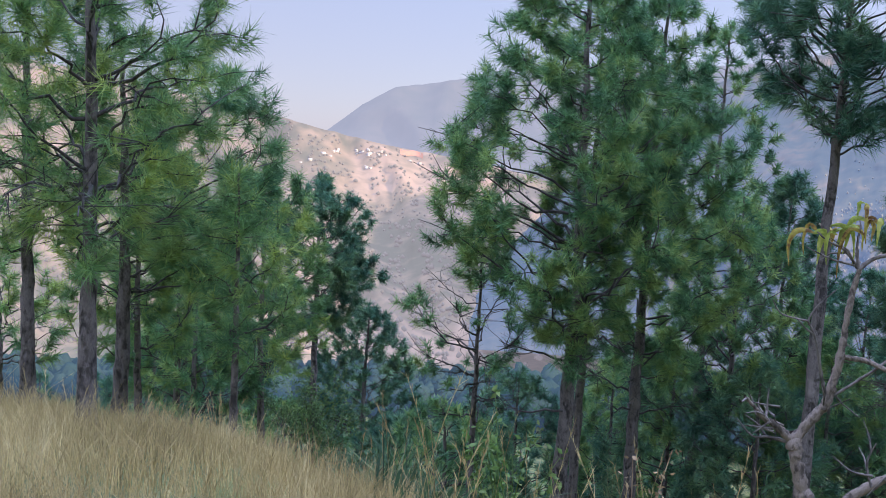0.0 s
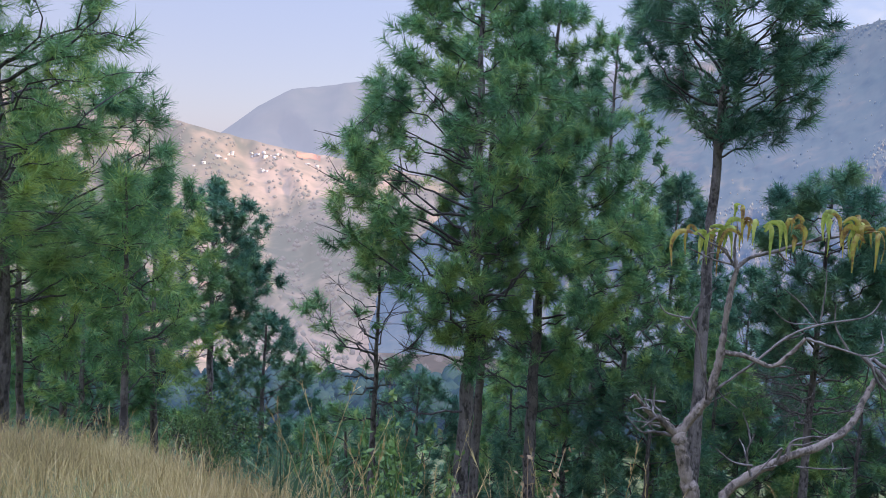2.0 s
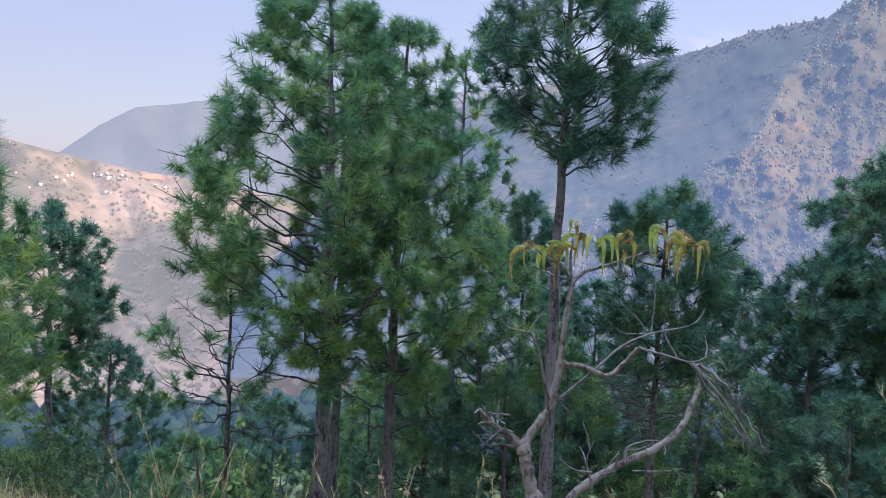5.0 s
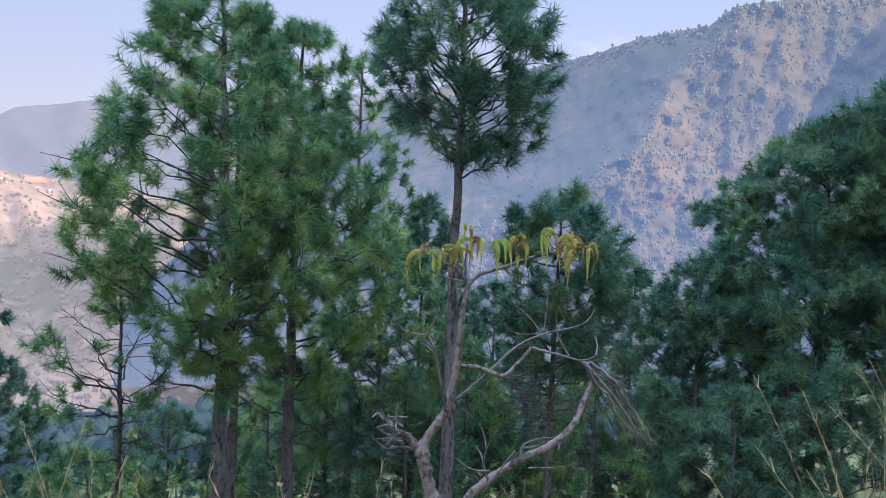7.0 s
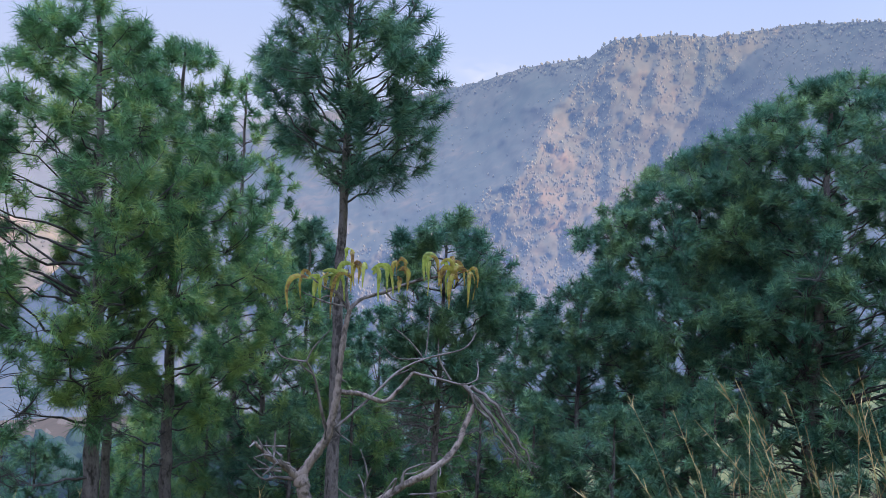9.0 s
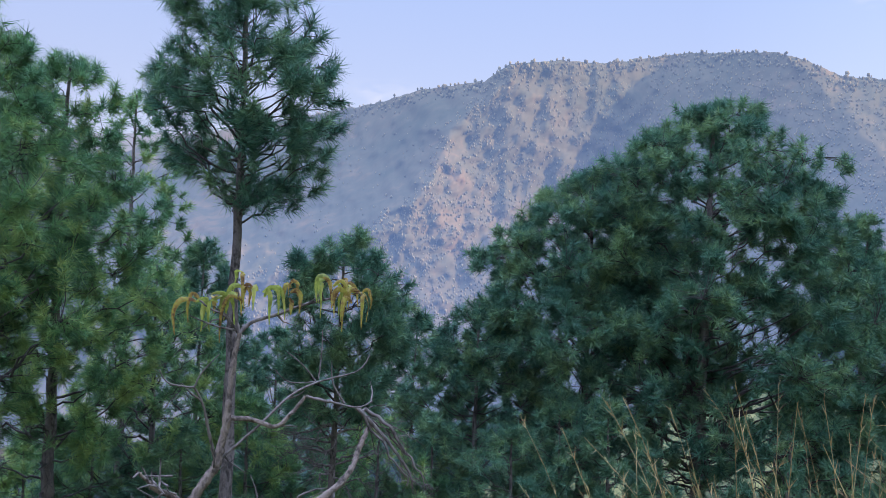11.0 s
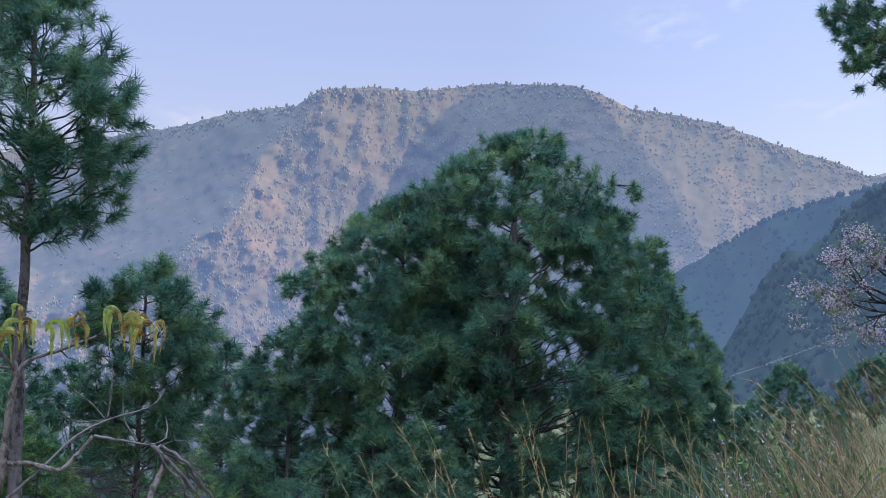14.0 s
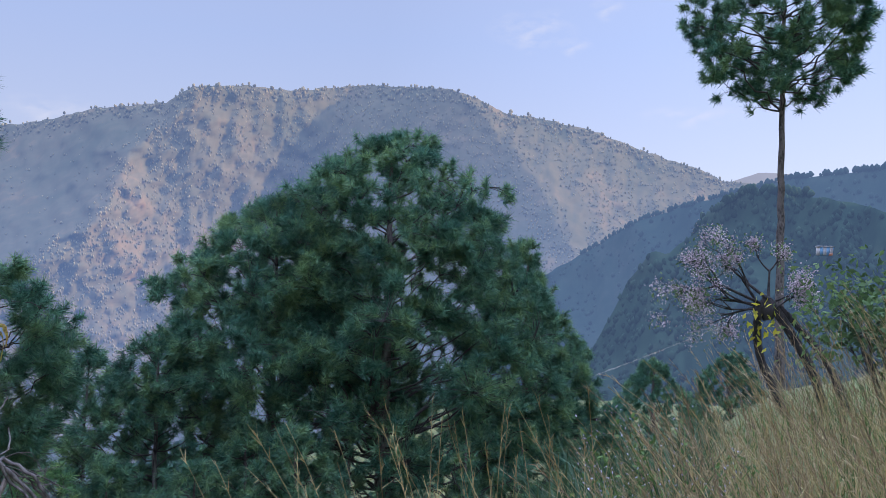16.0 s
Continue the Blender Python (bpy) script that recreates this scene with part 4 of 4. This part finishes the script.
bough("limb", 0.0200, 0.0104, (1.43, 3.01, 0.34), (1.50, 3.04, 0.43), (1.67, 3.02, 0.54), (1.82, 3.00, 0.61), (1.93, 3.01, 0.69), (1.99, 3.04, 0.78), (2.05, 3.07, 0.85))
bough("twig", 0.0072, 0.0018, (1.68, 2.99, 0.57), (1.69, 2.99, 0.62), (1.74, 2.96, 0.65), (1.79, 2.93, 0.66))
bough("twig", 0.0054, 0.0018, (1.63, 2.97, 0.56), (1.62, 2.94, 0.61), (1.52, 2.97, 0.46))
bough("twig", 0.0063, 0.0018, (1.53, 2.96, 0.50), (1.51, 2.97, 0.58), (1.53, 2.96, 0.66))
bough("twig", 0.0054, 0.0018, (1.53, 2.96, 0.54), (1.46, 2.97, 0.55), (1.39, 2.97, 0.60))
bough("twig", 0.0036, 0.0018, (1.71, 2.98, 0.53), (1.80, 2.93, 0.54), (1.87, 2.89, 0.56))
bough("twig", 0.0054, 0.0018, (1.93, 3.08, 0.95), (1.89, 3.11, 1.03), (1.88, 3.11, 1.12))
# splintered wood where the old stem broke off
for q in range(9):
    a = np.array([1.19, 3.06, 0.69]) + wither_rng.normal(0, 0.025, 3)
    w = unit(np.array([-0.7, 0.0, 0.45]) + wither_rng.normal(0, 0.6, 3)) * wither_rng.uniform(0.04, 0.11)
    bough("splinter", 0.0055, 0.0015, tuple(a), tuple(a + w * 0.6 + wither_rng.normal(0, 0.006, 3)), tuple(a + w))
hanging_leaves((1.32, 3.09, 1.39), 6, 0.03, 0.138, 0.3)
hanging_leaves((1.38, 3.08, 1.38), 3, 0.02, 0.125, 0.3)
hanging_leaves((1.46, 3.05, 1.42), 9, 0.03, 0.163, 0.5)
hanging_leaves((1.53, 3.02, 1.41), 4, 0.02, 0.163, 0.3)
hanging_leaves((1.63, 2.98, 1.41), 5, 0.02, 0.112, 0.9)
hanging_leaves((1.73, 2.93, 1.44), 6, 0.03, 0.150, 0.5)
hanging_leaves((1.80, 2.89, 1.42), 9, 0.03, 0.150, 0.7)
hanging_leaves((1.86, 2.85, 1.40), 5, 0.02, 0.163, 0.6)


# ---- plants near the path ----
def leaf_cloud(g, rng, pos, size, up=0.3, fold=0.25):
    """Small pointed leaves, two triangles each."""
    n = len(pos)
    d = unit(rng.normal(size=(n, 3)) + np.array([0, 0, -up]))
    s = unit(np.cross(d, rng.normal(size=(n, 3))))
    nrm = np.cross(d, s)
    ln = size * rng.uniform(0.6, 1.2, n)[:, None]
    mid = pos + d * ln * 0.45
    v = np.stack([pos, mid + s * ln * 0.24 + nrm * ln * fold * 0.3, pos + d * ln, mid - s * ln * 0.24 + nrm * ln * fold * 0.3], 1)
    q = (np.arange(n) * 4)[:, None]
    g.add(v, np.concatenate([q + np.array([0, 1, 2]), q + np.array([0, 2, 3])]))


def sprays(rng, g, start, way, length, radius, depth, tips, spread=0.6, lift=0.1):
    """A branch that forks again and again; tips gathers the ends."""
    way = unit(np.asarray(way, float))
    e = start + way * length + np.array([0, 0, lift * length])
    c = bez(start, start + way * length * 0.5 + rng.normal(0, 0.08 * length, 3), e, 6)
    g.tube(c, np.linspace(radius, radius * 0.55, 6), 5 if radius > 0.008 else 3)
    if depth == 0:
        tips.append((e, unit(c[-1] - c[-2])))
        tips.append((c[3], unit(c[-1] - c[-2])))
        return
    for k in range(rng.integers(2, 4)):
        i = rng.integers(3, 6)
        sprays(rng, g, c[i], way + rng.normal(0, spread, 3), length * rng.uniform(0.5, 0.75), radius * 0.55, depth - 1, tips, spread, lift)


def cherry_tree():
    rng = np.random.default_rng(300)
    az, d = 79.3, 11.0
    foot = np.array(on_ground(d, az))
    side, far = right_of(az), np.array([math.sin(radians(az)), math.cos(radians(az)), 0])
    tree = new("cherry_tree")
    tree.location = foot
    tagged(tree, "small wild cherry with dark forked trunk and pale pink blossom", "tree")
    up = np.array([0, 0, 1.0])
    zc = 1.6 - 11.0 * 0.015 - foot[2]
    crotch = side * -0.42 + up * zc
    stems = [
        [side * 0.30 - up * 0.2, side * 0.02 + up * zc * 0.5, crotch + side * 0.06],
        [side * -0.12 - up * 0.2, side * -0.50 + up * zc * 0.55, crotch + side * -0.08 - far * 0.1],
        [side * 0.52 - up * 0.2, side * 0.22 + up * zc * 0.5, crotch + side * 0.12 + far * 0.1],
    ]
    for k, st in enumerate(stems):
        part("stem", Geo().tube(smooth_path(st, 8), np.linspace(0.056, 0.050, 16) * (1 - 0.12 * k), 11, 0.22, rng), dark_wood, tree)
    part("burl", Geo().tube([crotch - up * 0.16 + side * 0.02, crotch - up * 0.06, crotch + up * 0.04, crotch + up * 0.12 - side * 0.02], [0.06, 0.10, 0.09, 0.03], 11, 0.3, rng), dark_wood, tree)
    tips = []
    for k, (sx, fz, uz, ln) in enumerate(((-1, 0.1, 0.12, 0.52), (-1, -0.3, 0.40, 0.55), (-0.9, 0.3, 0.65, 0.52), (-0.5, -0.2, 0.8, 0.42), (0.0, 0.3, 0.8, 0.36),
                                          (0.7, 0.0, 0.6, 0.30), (-1, 0.2, -0.35, 0.50), (-0.9, -0.5, -0.1, 0.46), (0.8, -0.3, 0.3, 0.26), (-0.8, 0.0, 0.3, 0.6))):
        g = Geo()
        sprays(rng, g, crotch + rng.normal(0, 0.05, 3), side * sx + far * fz + up * uz, ln, 0.022 if k < 5 else 0.015, 4, tips, 0.42, 0.05)
        part("limb", g, dark_wood, tree)
    p = np.array([t[0] for t in tips])
    keep = p[:, 2] > zc - 0.75
    p = p[keep]
    g = Geo()
    pts = np.repeat(p, 10, axis=0) + rng.normal(0, 0.04, (len(p) * 10, 3))
    leaf_cloud(g, rng, pts, 0.030, 0.0)
    part("blossom", g, blossom, tree, "pale pink flowers", smooth=False)
    g = Geo()
    leaf_cloud(g, rng, crotch + side * -0.02 - far * 0.25 + rng.normal(0, (0.09, 0.09, 0.14), (46, 3)) - up * 0.16, 0.09, 0.6)
    tagged(part("creeper", g, yellow_leaf, tree, "yellow-green creeper leaves", smooth=False), kind="stuff")
    g = Geo()
    leaf_cloud(g, rng, np.repeat(p, 2, axis=0) + rng.normal(0, 0.06, (len(p) * 2, 3)), 0.05, 0.4)
    part("foliage", g, bush_leaf, tree, smooth=False)


def leafy_bush(az, d, width, tall, mat, label, seed, leaf=0.07, count=2600, name="bush"):
    rng = np.random.default_rng(seed)
    foot = np.array(on_ground(d, az))
    bush = new(name)
    bush.location = foot
    tagged(bush, label, "bush")
    tips = []
    for k in range(7):
        g = Geo()
        a = rng.uniform(0, 6.28)
        sprays(rng, g, np.array([0.08 * math.cos(a), 0.08 * math.sin(a), -0.05]), np.array([math.cos(a) * width, math.sin(a) * width, tall]), tall * 0.5, 0.02, 3, tips, 0.5, 0.15)
        part("stem", g, twig_bark, bush)
    p = np.array([t[0] for t in tips])
    k = max(1, count // len(p))
    g = Geo()
    leaf_cloud(g, rng, np.repeat(p, k, axis=0) + rng.normal(0, 0.09 + leaf, (len(p) * k, 3)), leaf)
    part("foliage", g, mat, bush, smooth=False)
    return bush


def weed(az, d, tall, label, seed, n_stems=5, leaf=0.05, spread=0.25, mat=None, flower=None):
    rng = np.random.default_rng(seed)
    foot = np.array(on_ground(d, az))
    plant = new("weed")
    plant.location = foot
    tagged(plant, label, "weed", "weeds along the edge")
    for k in range(n_stems):
        a = rng.uniform(0, 6.28)
        e = np.array([math.cos(a) * spread, math.sin(a) * spread, tall * rng.uniform(0.75, 1.0)])
        c = bez(np.zeros(3) - [0, 0, 0.03], e * np.array([0.2, 0.2, 0.6]), e, 10)
        part("stem", Geo().tube(c, np.linspace(0.006, 0.002, 10), 4), mat or weed_green, plant)
        g = Geo()
        at = c[rng.integers(3, 10, 46)] + rng.normal(0, 0.02, (46, 3))
        leaf_cloud(g, rng, at, leaf)
        tagged(part("foliage", g, mat or weed_green, plant, smooth=False), kind="stuff")
        if flower:
            g = Geo()
            at = c[rng.integers(5, 10, 34)] + rng.normal(0, 0.04, (34, 3))
            leaf_cloud(g, rng, at, 0.015)
            tagged(part("flowers", g, flower, plant, "tiny pale lilac flowers", smooth=False), kind="stuff")
    return plant


def seed_stalks(name, n, spot, tall, mat, label, seed, lean=(0.0, 0.0), plume=1.0):
    """Tall thin stems with feathery heads."""
    rng = np.random.default_rng(seed)
    g = Geo()
    for k in range(n):
        a, r = spot(rng)
        b = np.array(on_ground(r, a))
        h = rng.uniform(*tall)
        w = rng.normal(0, 0.16, 2) + np.array(lean)
        e = b + np.array([*w * h, h])
        c = bez(b, b + np.array([*w * h * 0.15, h * 0.6]), e, 8)
        g.tube(c, np.linspace(0.0018, 0.0009, 8), 3)
        m = int(16 * plume)
        if m:
            q = rng.uniform(4.6, 7, m)
            i = q.astype(int)
            p = c[i] + (c[np.minimum(7, i + 1)] - c[i]) * (q - i)[:, None]
            d = unit(unit(c[7] - c[5]) * 1.0 + rng.normal(0, 0.3, (m, 3)))
            s = unit(np.cross(d, rng.normal(size=(m, 3)))) * 0.0017
            v = np.stack([p - s, p + s, p + d * 0.045], 1)
            g.add(v, np.arange(3 * m).reshape(m, 3))
    return tagged(new(name, g.mesh(name, mat, False)), label, "grass", kind="stuff")


dark_wood = barky("dark_wood", (0.013, 0.012, 0.011), (0.045, 0.038, 0.036), 18, 0.006)
yellow_leaf = leafy("yellow_leaves", (0.30, 0.32, 0.03), (0.45, 0.42, 0.04), (0.50, 0.40, 0.05), 0.45, 0.5, 6)
lilac = leafy("lilac_flowers", (0.34, 0.32, 0.42), (0.46, 0.43, 0.54), (0.6, 0.58, 0.66), 0.3, 0.6, 6)
cherry_tree()
leafy_bush(84.4, 8.8, 0.4, 1.0, bush_leaf, "green leafy bush on the dry grass bank", 310, 0.08, 3600)
leafy_bush(-8.6, 21.0, 0.5, 2.6, bush_leaf, "brownish-green broadleaf bush on the slope", 311, 0.09, 4200)
leafy_bush(-17.0, 11.8, 0.9, 0.35, bush_leaf, "low green bush in the dry grass", 312, 0.06, 900)
weed(4.9, 4.6, 1.25, "green leafy weed with upright stems at the edge", 320, 7, 0.05, 0.30)
weed(5.8, 4.4, 1.05, "green leafy weed with upright stems at the edge", 321, 5, 0.05, 0.25)
weed(37.6, 3.1, 1.05, "single pale green weed spire", 322, 1, 0.06, 0.10)
weed(16.2, 3.6, 0.85, "withered brown weed with curled leaves", 323, 3, 0.028, 0.15, straw_pink)
weed(13.6, 3.9, 1.1, "withered brown weed with curled leaves", 324, 2, 0.035, 0.14, straw_pink)
weed(71.8, 4.2, 1.0, "weed with tiny lilac flowers among dry grass", 325, 7, 0.03, 0.3, weed_green, lilac)
weed(73.6, 4.4, 1.0, "weed with tiny lilac flowers among dry grass", 326, 6, 0.03, 0.3, weed_green, lilac)
weed(68.6, 4.0, 0.85, "weed with tiny lilac flowers among dry grass", 327, 5, 0.03, 0.25, weed_green, lilac)
seed_stalks("seed_grass", 90, lambda q: (q.uniform(-6, 32), 2.6 + 2.2 * q.uniform()), (0.55, 1.15), straw, "tall dry grass stems with pale seed heads", 330)
seed_stalks("seed_grass", 80, lambda q: (q.uniform(30, 50), 2.2 + 1.8 * q.uniform()), (0.5, 1.15), straw, "tall dry grass stems with pale seed heads", 331, (-0.05, 0.0))
seed_stalks("seed_grass", 110, lambda q: (q.uniform(49, 71), 2.3 + 1.7 * q.uniform()), (0.75, 1.4), straw, "tall pale straw stalks standing at the edge of the drop", 335, (-0.10, 0.05), 0.7)
seed_stalks("plume_grass", 620, lambda q: (q.uniform(68.5, 100), 3.0 + 5.5 * q.uniform()), (0.40, 1.05), straw_pink, "long arching grass stems with reddish plumes", 332, (-0.34, 0.18), 1.6)
seed_stalks("plume_grass", 240, lambda q: (q.uniform(68, 100), 3.0 + 4 * q.uniform()), (0.5, 1.05), straw, "long pale arching grass stems on the bank", 334, (-0.40, 0.2), 0.6)
seed_stalks("seed_grass", 160, lambda q: (q.uniform(-30, 0), 3.5 + 7 * q.uniform()), (0.32, 0.6), straw, "pale seed heads standing over the dry grass", 333)


def dead_branch():
    """A broken branch hanging with a tangle of bare drooping twigs."""
    rng = np.random.default_rng(340)
    a = np.array((1.99, 3.08, 0.93))
    ob = new("dead_branch")
    ob.location = a
    tagged(ob, "broken grey branch with a tangle of bare drooping twigs", "branch")
    spine = smooth_path([a - a, np.array((2.09, 3.02, 0.81)) - a, np.array((2.19, 2.98, 0.67)) - a, np.array((2.22, 2.98, 0.59)) - a], 7)
    g, tips = Geo(), []
    for k in range(4):
        c = spine + np.cumsum(rng.normal(0, 0.009, spine.shape), axis=0) * (k > 0)
        c = c[:len(c) - 3 * k]
        part("limb", Geo().tube(c, np.linspace(0.010 - 0.002 * k, 0.003, len(c)), 7, 0.14, rng), grey_wood, ob)
        for q in range(5):
            i = rng.integers(2, len(c) - 1)
            w = unit(c[i + 1] - c[i - 1]) + rng.normal(0, 0.55, 3) + np.array([0.25, 0, 0.05])
            sprays(rng, g, c[i], w, rng.uniform(0.06, 0.14), 0.0028, 2, tips, 0.6, -0.2)
    tagged(part("twigs", g, grey_wood, ob), kind="stuff")


dead_branch()


# ---- far buildings ----
def plain(name, colour, rough=0.8):
    m, n, l, p = shader(name)
    c = blend(n, l, ramp(n, l, grain(n, l, 0.8, 5), (0.3, (0, 0, 0)), (0.75, (0.6, 0.6, 0.6))), colour, tuple(v * 0.7 for v in colour))
    l.new(c, p.inputs["Base Color"])
    p.inputs["Roughness"].default_value = rough
    return m


def box(g, c, size):
    x, y, z = (np.array(size) / 2)
    v = np.array([(i, j, k) for i in (-x, x) for j in (-y, y) for k in (-z, z)]) + np.array(c)
    g.add(v, [(0, 1, 3, 2), (4, 6, 7, 5), (0, 4, 5, 1), (2, 3, 7, 6), (0, 2, 6, 4), (1, 5, 7, 3)])


white_wall, blue_wall, tin_roof, dark_hole = (plain("white_wall", (0.55, 0.53, 0.52)), plain("blue_wall", (0.22, 0.42, 0.62)),
                                              plain("tin_roof", (0.45, 0.44, 0.46), 0.5), plain("dark_opening", (0.03, 0.03, 0.035)))
red_earth = plain("red_earth", (0.40, 0.19, 0.11))


def house(w, d, h, wall_mat, label):
    ob = new("house")
    tagged(ob, label, "house", "village on the far hill")
    g = Geo()
    box(g, (0, 0, h / 2 - 2), (w, d, h + 4))
    part("wall", g, wall_mat, ob, smooth=False)
    g = Geo()
    box(g, (0, 0, h + 0.25), (w + 1.2, d + 1.2, 0.5))
    part("roof", g, tin_roof, ob, smooth=False)
    for k in (-1, 0, 1):
        g = Geo()
        box(g, (k * w * 0.3, -d / 2 - 0.02, h * 0.5), (w * 0.12, 0.1, h * 0.35))
        part("window", g, dark_hole, ob, smooth=False)
    return ob


def on_hill(at, crest, foot, az, el):
    v = (el - foot) / (crest(az) - foot)
    return at(v, az)


left_crest = lambda a: lerp_table(a, ((-60, 6), (-30, 4.6), (-12.4, 1.7), (-8, 0.7), (-4, -0.1), (2, -0.9), (12, -3))) + 0.08 * noise.noise((a * 1.3, 5, 0))
rng = np.random.default_rng(350)
first = house(13, 9, 6, white_wall, "small white house in the hazy hill village")
spots = [(-10.4, 1.1), (-10.2, 1.0), (-10.6, -0.6), (-10.1, -0.65)]
spots += [(rng.uniform(-8.0, -6.8), rng.uniform(-1.0, -0.55)) for k in range(7)] + [(rng.uniform(-5.9, -3.6), rng.uniform(-0.85, -0.45)) for k in range(16)]
spots += [(rng.uniform(-5.4, -4.8), -1.6 + rng.uniform(-0.08, 0.08)) for k in range(4)] + [(-8.8, -1.3), (-9.4, -1.5), (-2.4, -1.1), (-1.8, -1.2)]
for k, (az, el) in enumerate(spots):
    x, y, z = on_hill(left_at, left_crest, -17, az, min(el, left_crest(az) - 0.15))
    m = pose(x, y, z, 0, 0, rng.uniform(-30, 30)) @ Matrix.Diagonal((rng.uniform(0.4, 0.8),) * 3).to_4x4()
    if k == 0:
        first.matrix_world = m
    else:
        twin = copy_thing(first, m)
        twin.scale = m.to_scale()
# a cut of bare red earth above the village
g = Geo()
v = []
for i in range(9):
    for j in range(4):
        az = -3.1 + i * 0.19
        el = left_crest(az) - 0.06 - j * 0.11 - 0.05 * math.sin(i * 0.9)
        p = np.array(on_hill(left_at, left_crest, -17, az, el))
        v.append(p * (1 - 9 / np.linalg.norm(p)))
g.add(v, [(i * 4 + j, i * 4 + j + 1, i * 4 + j + 5, i * 4 + j + 4) for i in range(8) for j in range(3)])
tagged(new("earth_cut", g.mesh("earth_cut", red_earth)), "bare orange-red earth cut on the far hill", "earth", kind="structure")

hut = new("long_hut")
tagged(hut, "long low blue and white building on the hillside", "building")
x, y, z = on_hill(near_at, near_crest, -16, 79.9, 2.35)
hut.matrix_world = pose(x, y, z, 0, 0, -79.9 + 6)
for k in range(9):
    g = Geo()
    box(g, (-5.6 + k * 1.4, -2, 0.0), (1.4, 4, 4.0))
    part("wall_bay", g, (white_wall, blue_wall)[k % 2], hut, smooth=False)
g = Geo()
box(g, (0, -2, 2.2), (13.4, 5.0, 0.4))
part("roof", g, tin_roof, hut, smooth=False)
g = Geo()
box(g, (14, -2, -1.6), (30, 6, 1.0))
part("terrace", g, red_earth, hut, smooth=False)

# thin power lines crossing the valley
for k in range(3):
    a, b = np.array([169.0, 86.0 + k * 1.5, -21.7 - k * 0.5]), np.array([271.0, 68.0 + k * 1.5, -4.3 - k * 0.6])
    c = bez(a, (a + b) / 2 - np.array([0, 0, 2]), b, 16)
    ob = new("power_line", Geo().tube(c, np.full(16, 0.006), 4).mesh("power_line", tin_roof))
    tagged(ob, "thin pale power cable spanning the valley", "cable", "power lines")


# ---- thin clouds ----
def cloud_stuff():
    m, n, l, p = shader("thin_cloud")
    co, gr = n.new("ShaderNodeTexCoord"), n.new("ShaderNodeTexGradient")
    mp = n.new("ShaderNodeMapping")
    mp.inputs["Location"].default_value, mp.inputs["Scale"].default_value = (-1, -1, 0), (2, 2, 1)
    l.new(co.outputs["UV"], mp.inputs[0])
    gr.gradient_type = "SPHERICAL"
    l.new(mp.outputs[0], gr.inputs[0])
    ns = grain(n, l, 0.012, 7, (1, 1, 2.2))
    f = ramp(n, l, ns, (0.38, (0, 0, 0)), (0.75, (1, 1, 1)))
    f = blend(n, l, 1.0, f, ramp(n, l, gr.outputs[0], (0.0, (0, 0, 0)), (0.8, (0.42, 0.42, 0.42))), "MULTIPLY")
    em, tr, mx = n.new("ShaderNodeEmission"), n.new("ShaderNodeBsdfTransparent"), n.new("ShaderNodeMixShader")
    em.inputs[0].default_value, em.inputs[1].default_value = (0.86, 0.86, 1.0, 1), 0.62
    l.new(f, mx.inputs[0])
    l.new(tr.outputs[0], mx.inputs[1])
    l.new(em.outputs[0], mx.inputs[2])
    l.new(mx.outputs[0], n["Material Output"].inputs[0])
    return m


thin_cloud = cloud_stuff()
for az, el, w, h in ((61.6, 16.0, 480, 230), (66.4, 17.3, 190, 140), (72.0, 10.6, 560, 120), (31.9, 9.3, 460, 170), (64.3, 15.0, 200, 110)):
    r = 4200
    c = np.array([r * math.sin(radians(az)), r * math.cos(radians(az)), 1.6 + r * math.tan(radians(el))])
    side, k = right_of(az), 9
    me = bpy.data.meshes.new("cloud")
    bm = bmesh.new()
    uv = bm.loops.layers.uv.new("UVMap")
    rows = [[bm.verts.new(side * (i / (k - 1) - 0.5) * w + np.array([0, 0, (j / (k - 1) - 0.5) * h + 0.08 * h * math.sin(i * 1.3)])) for i in range(k)] for j in range(k)]
    for j in range(k - 1):
        for i in range(k - 1):
            fc = bm.faces.new((rows[j][i], rows[j][i + 1], rows[j + 1][i + 1], rows[j + 1][i]))
            for lp, (u, t) in zip(fc.loops, ((i, j), (i + 1, j), (i + 1, j + 1), (i, j + 1))):
                lp[uv].uv = (u / (k - 1), t / (k - 1))
    bm.to_mesh(me)
    bm.free()
    me.materials.append(thin_cloud)
    ob = new("backdrop_cloud", me)
    ob.location = c
    tagged(ob, "thin wisp of white cloud in the pale sky", "cloud", kind="structure")
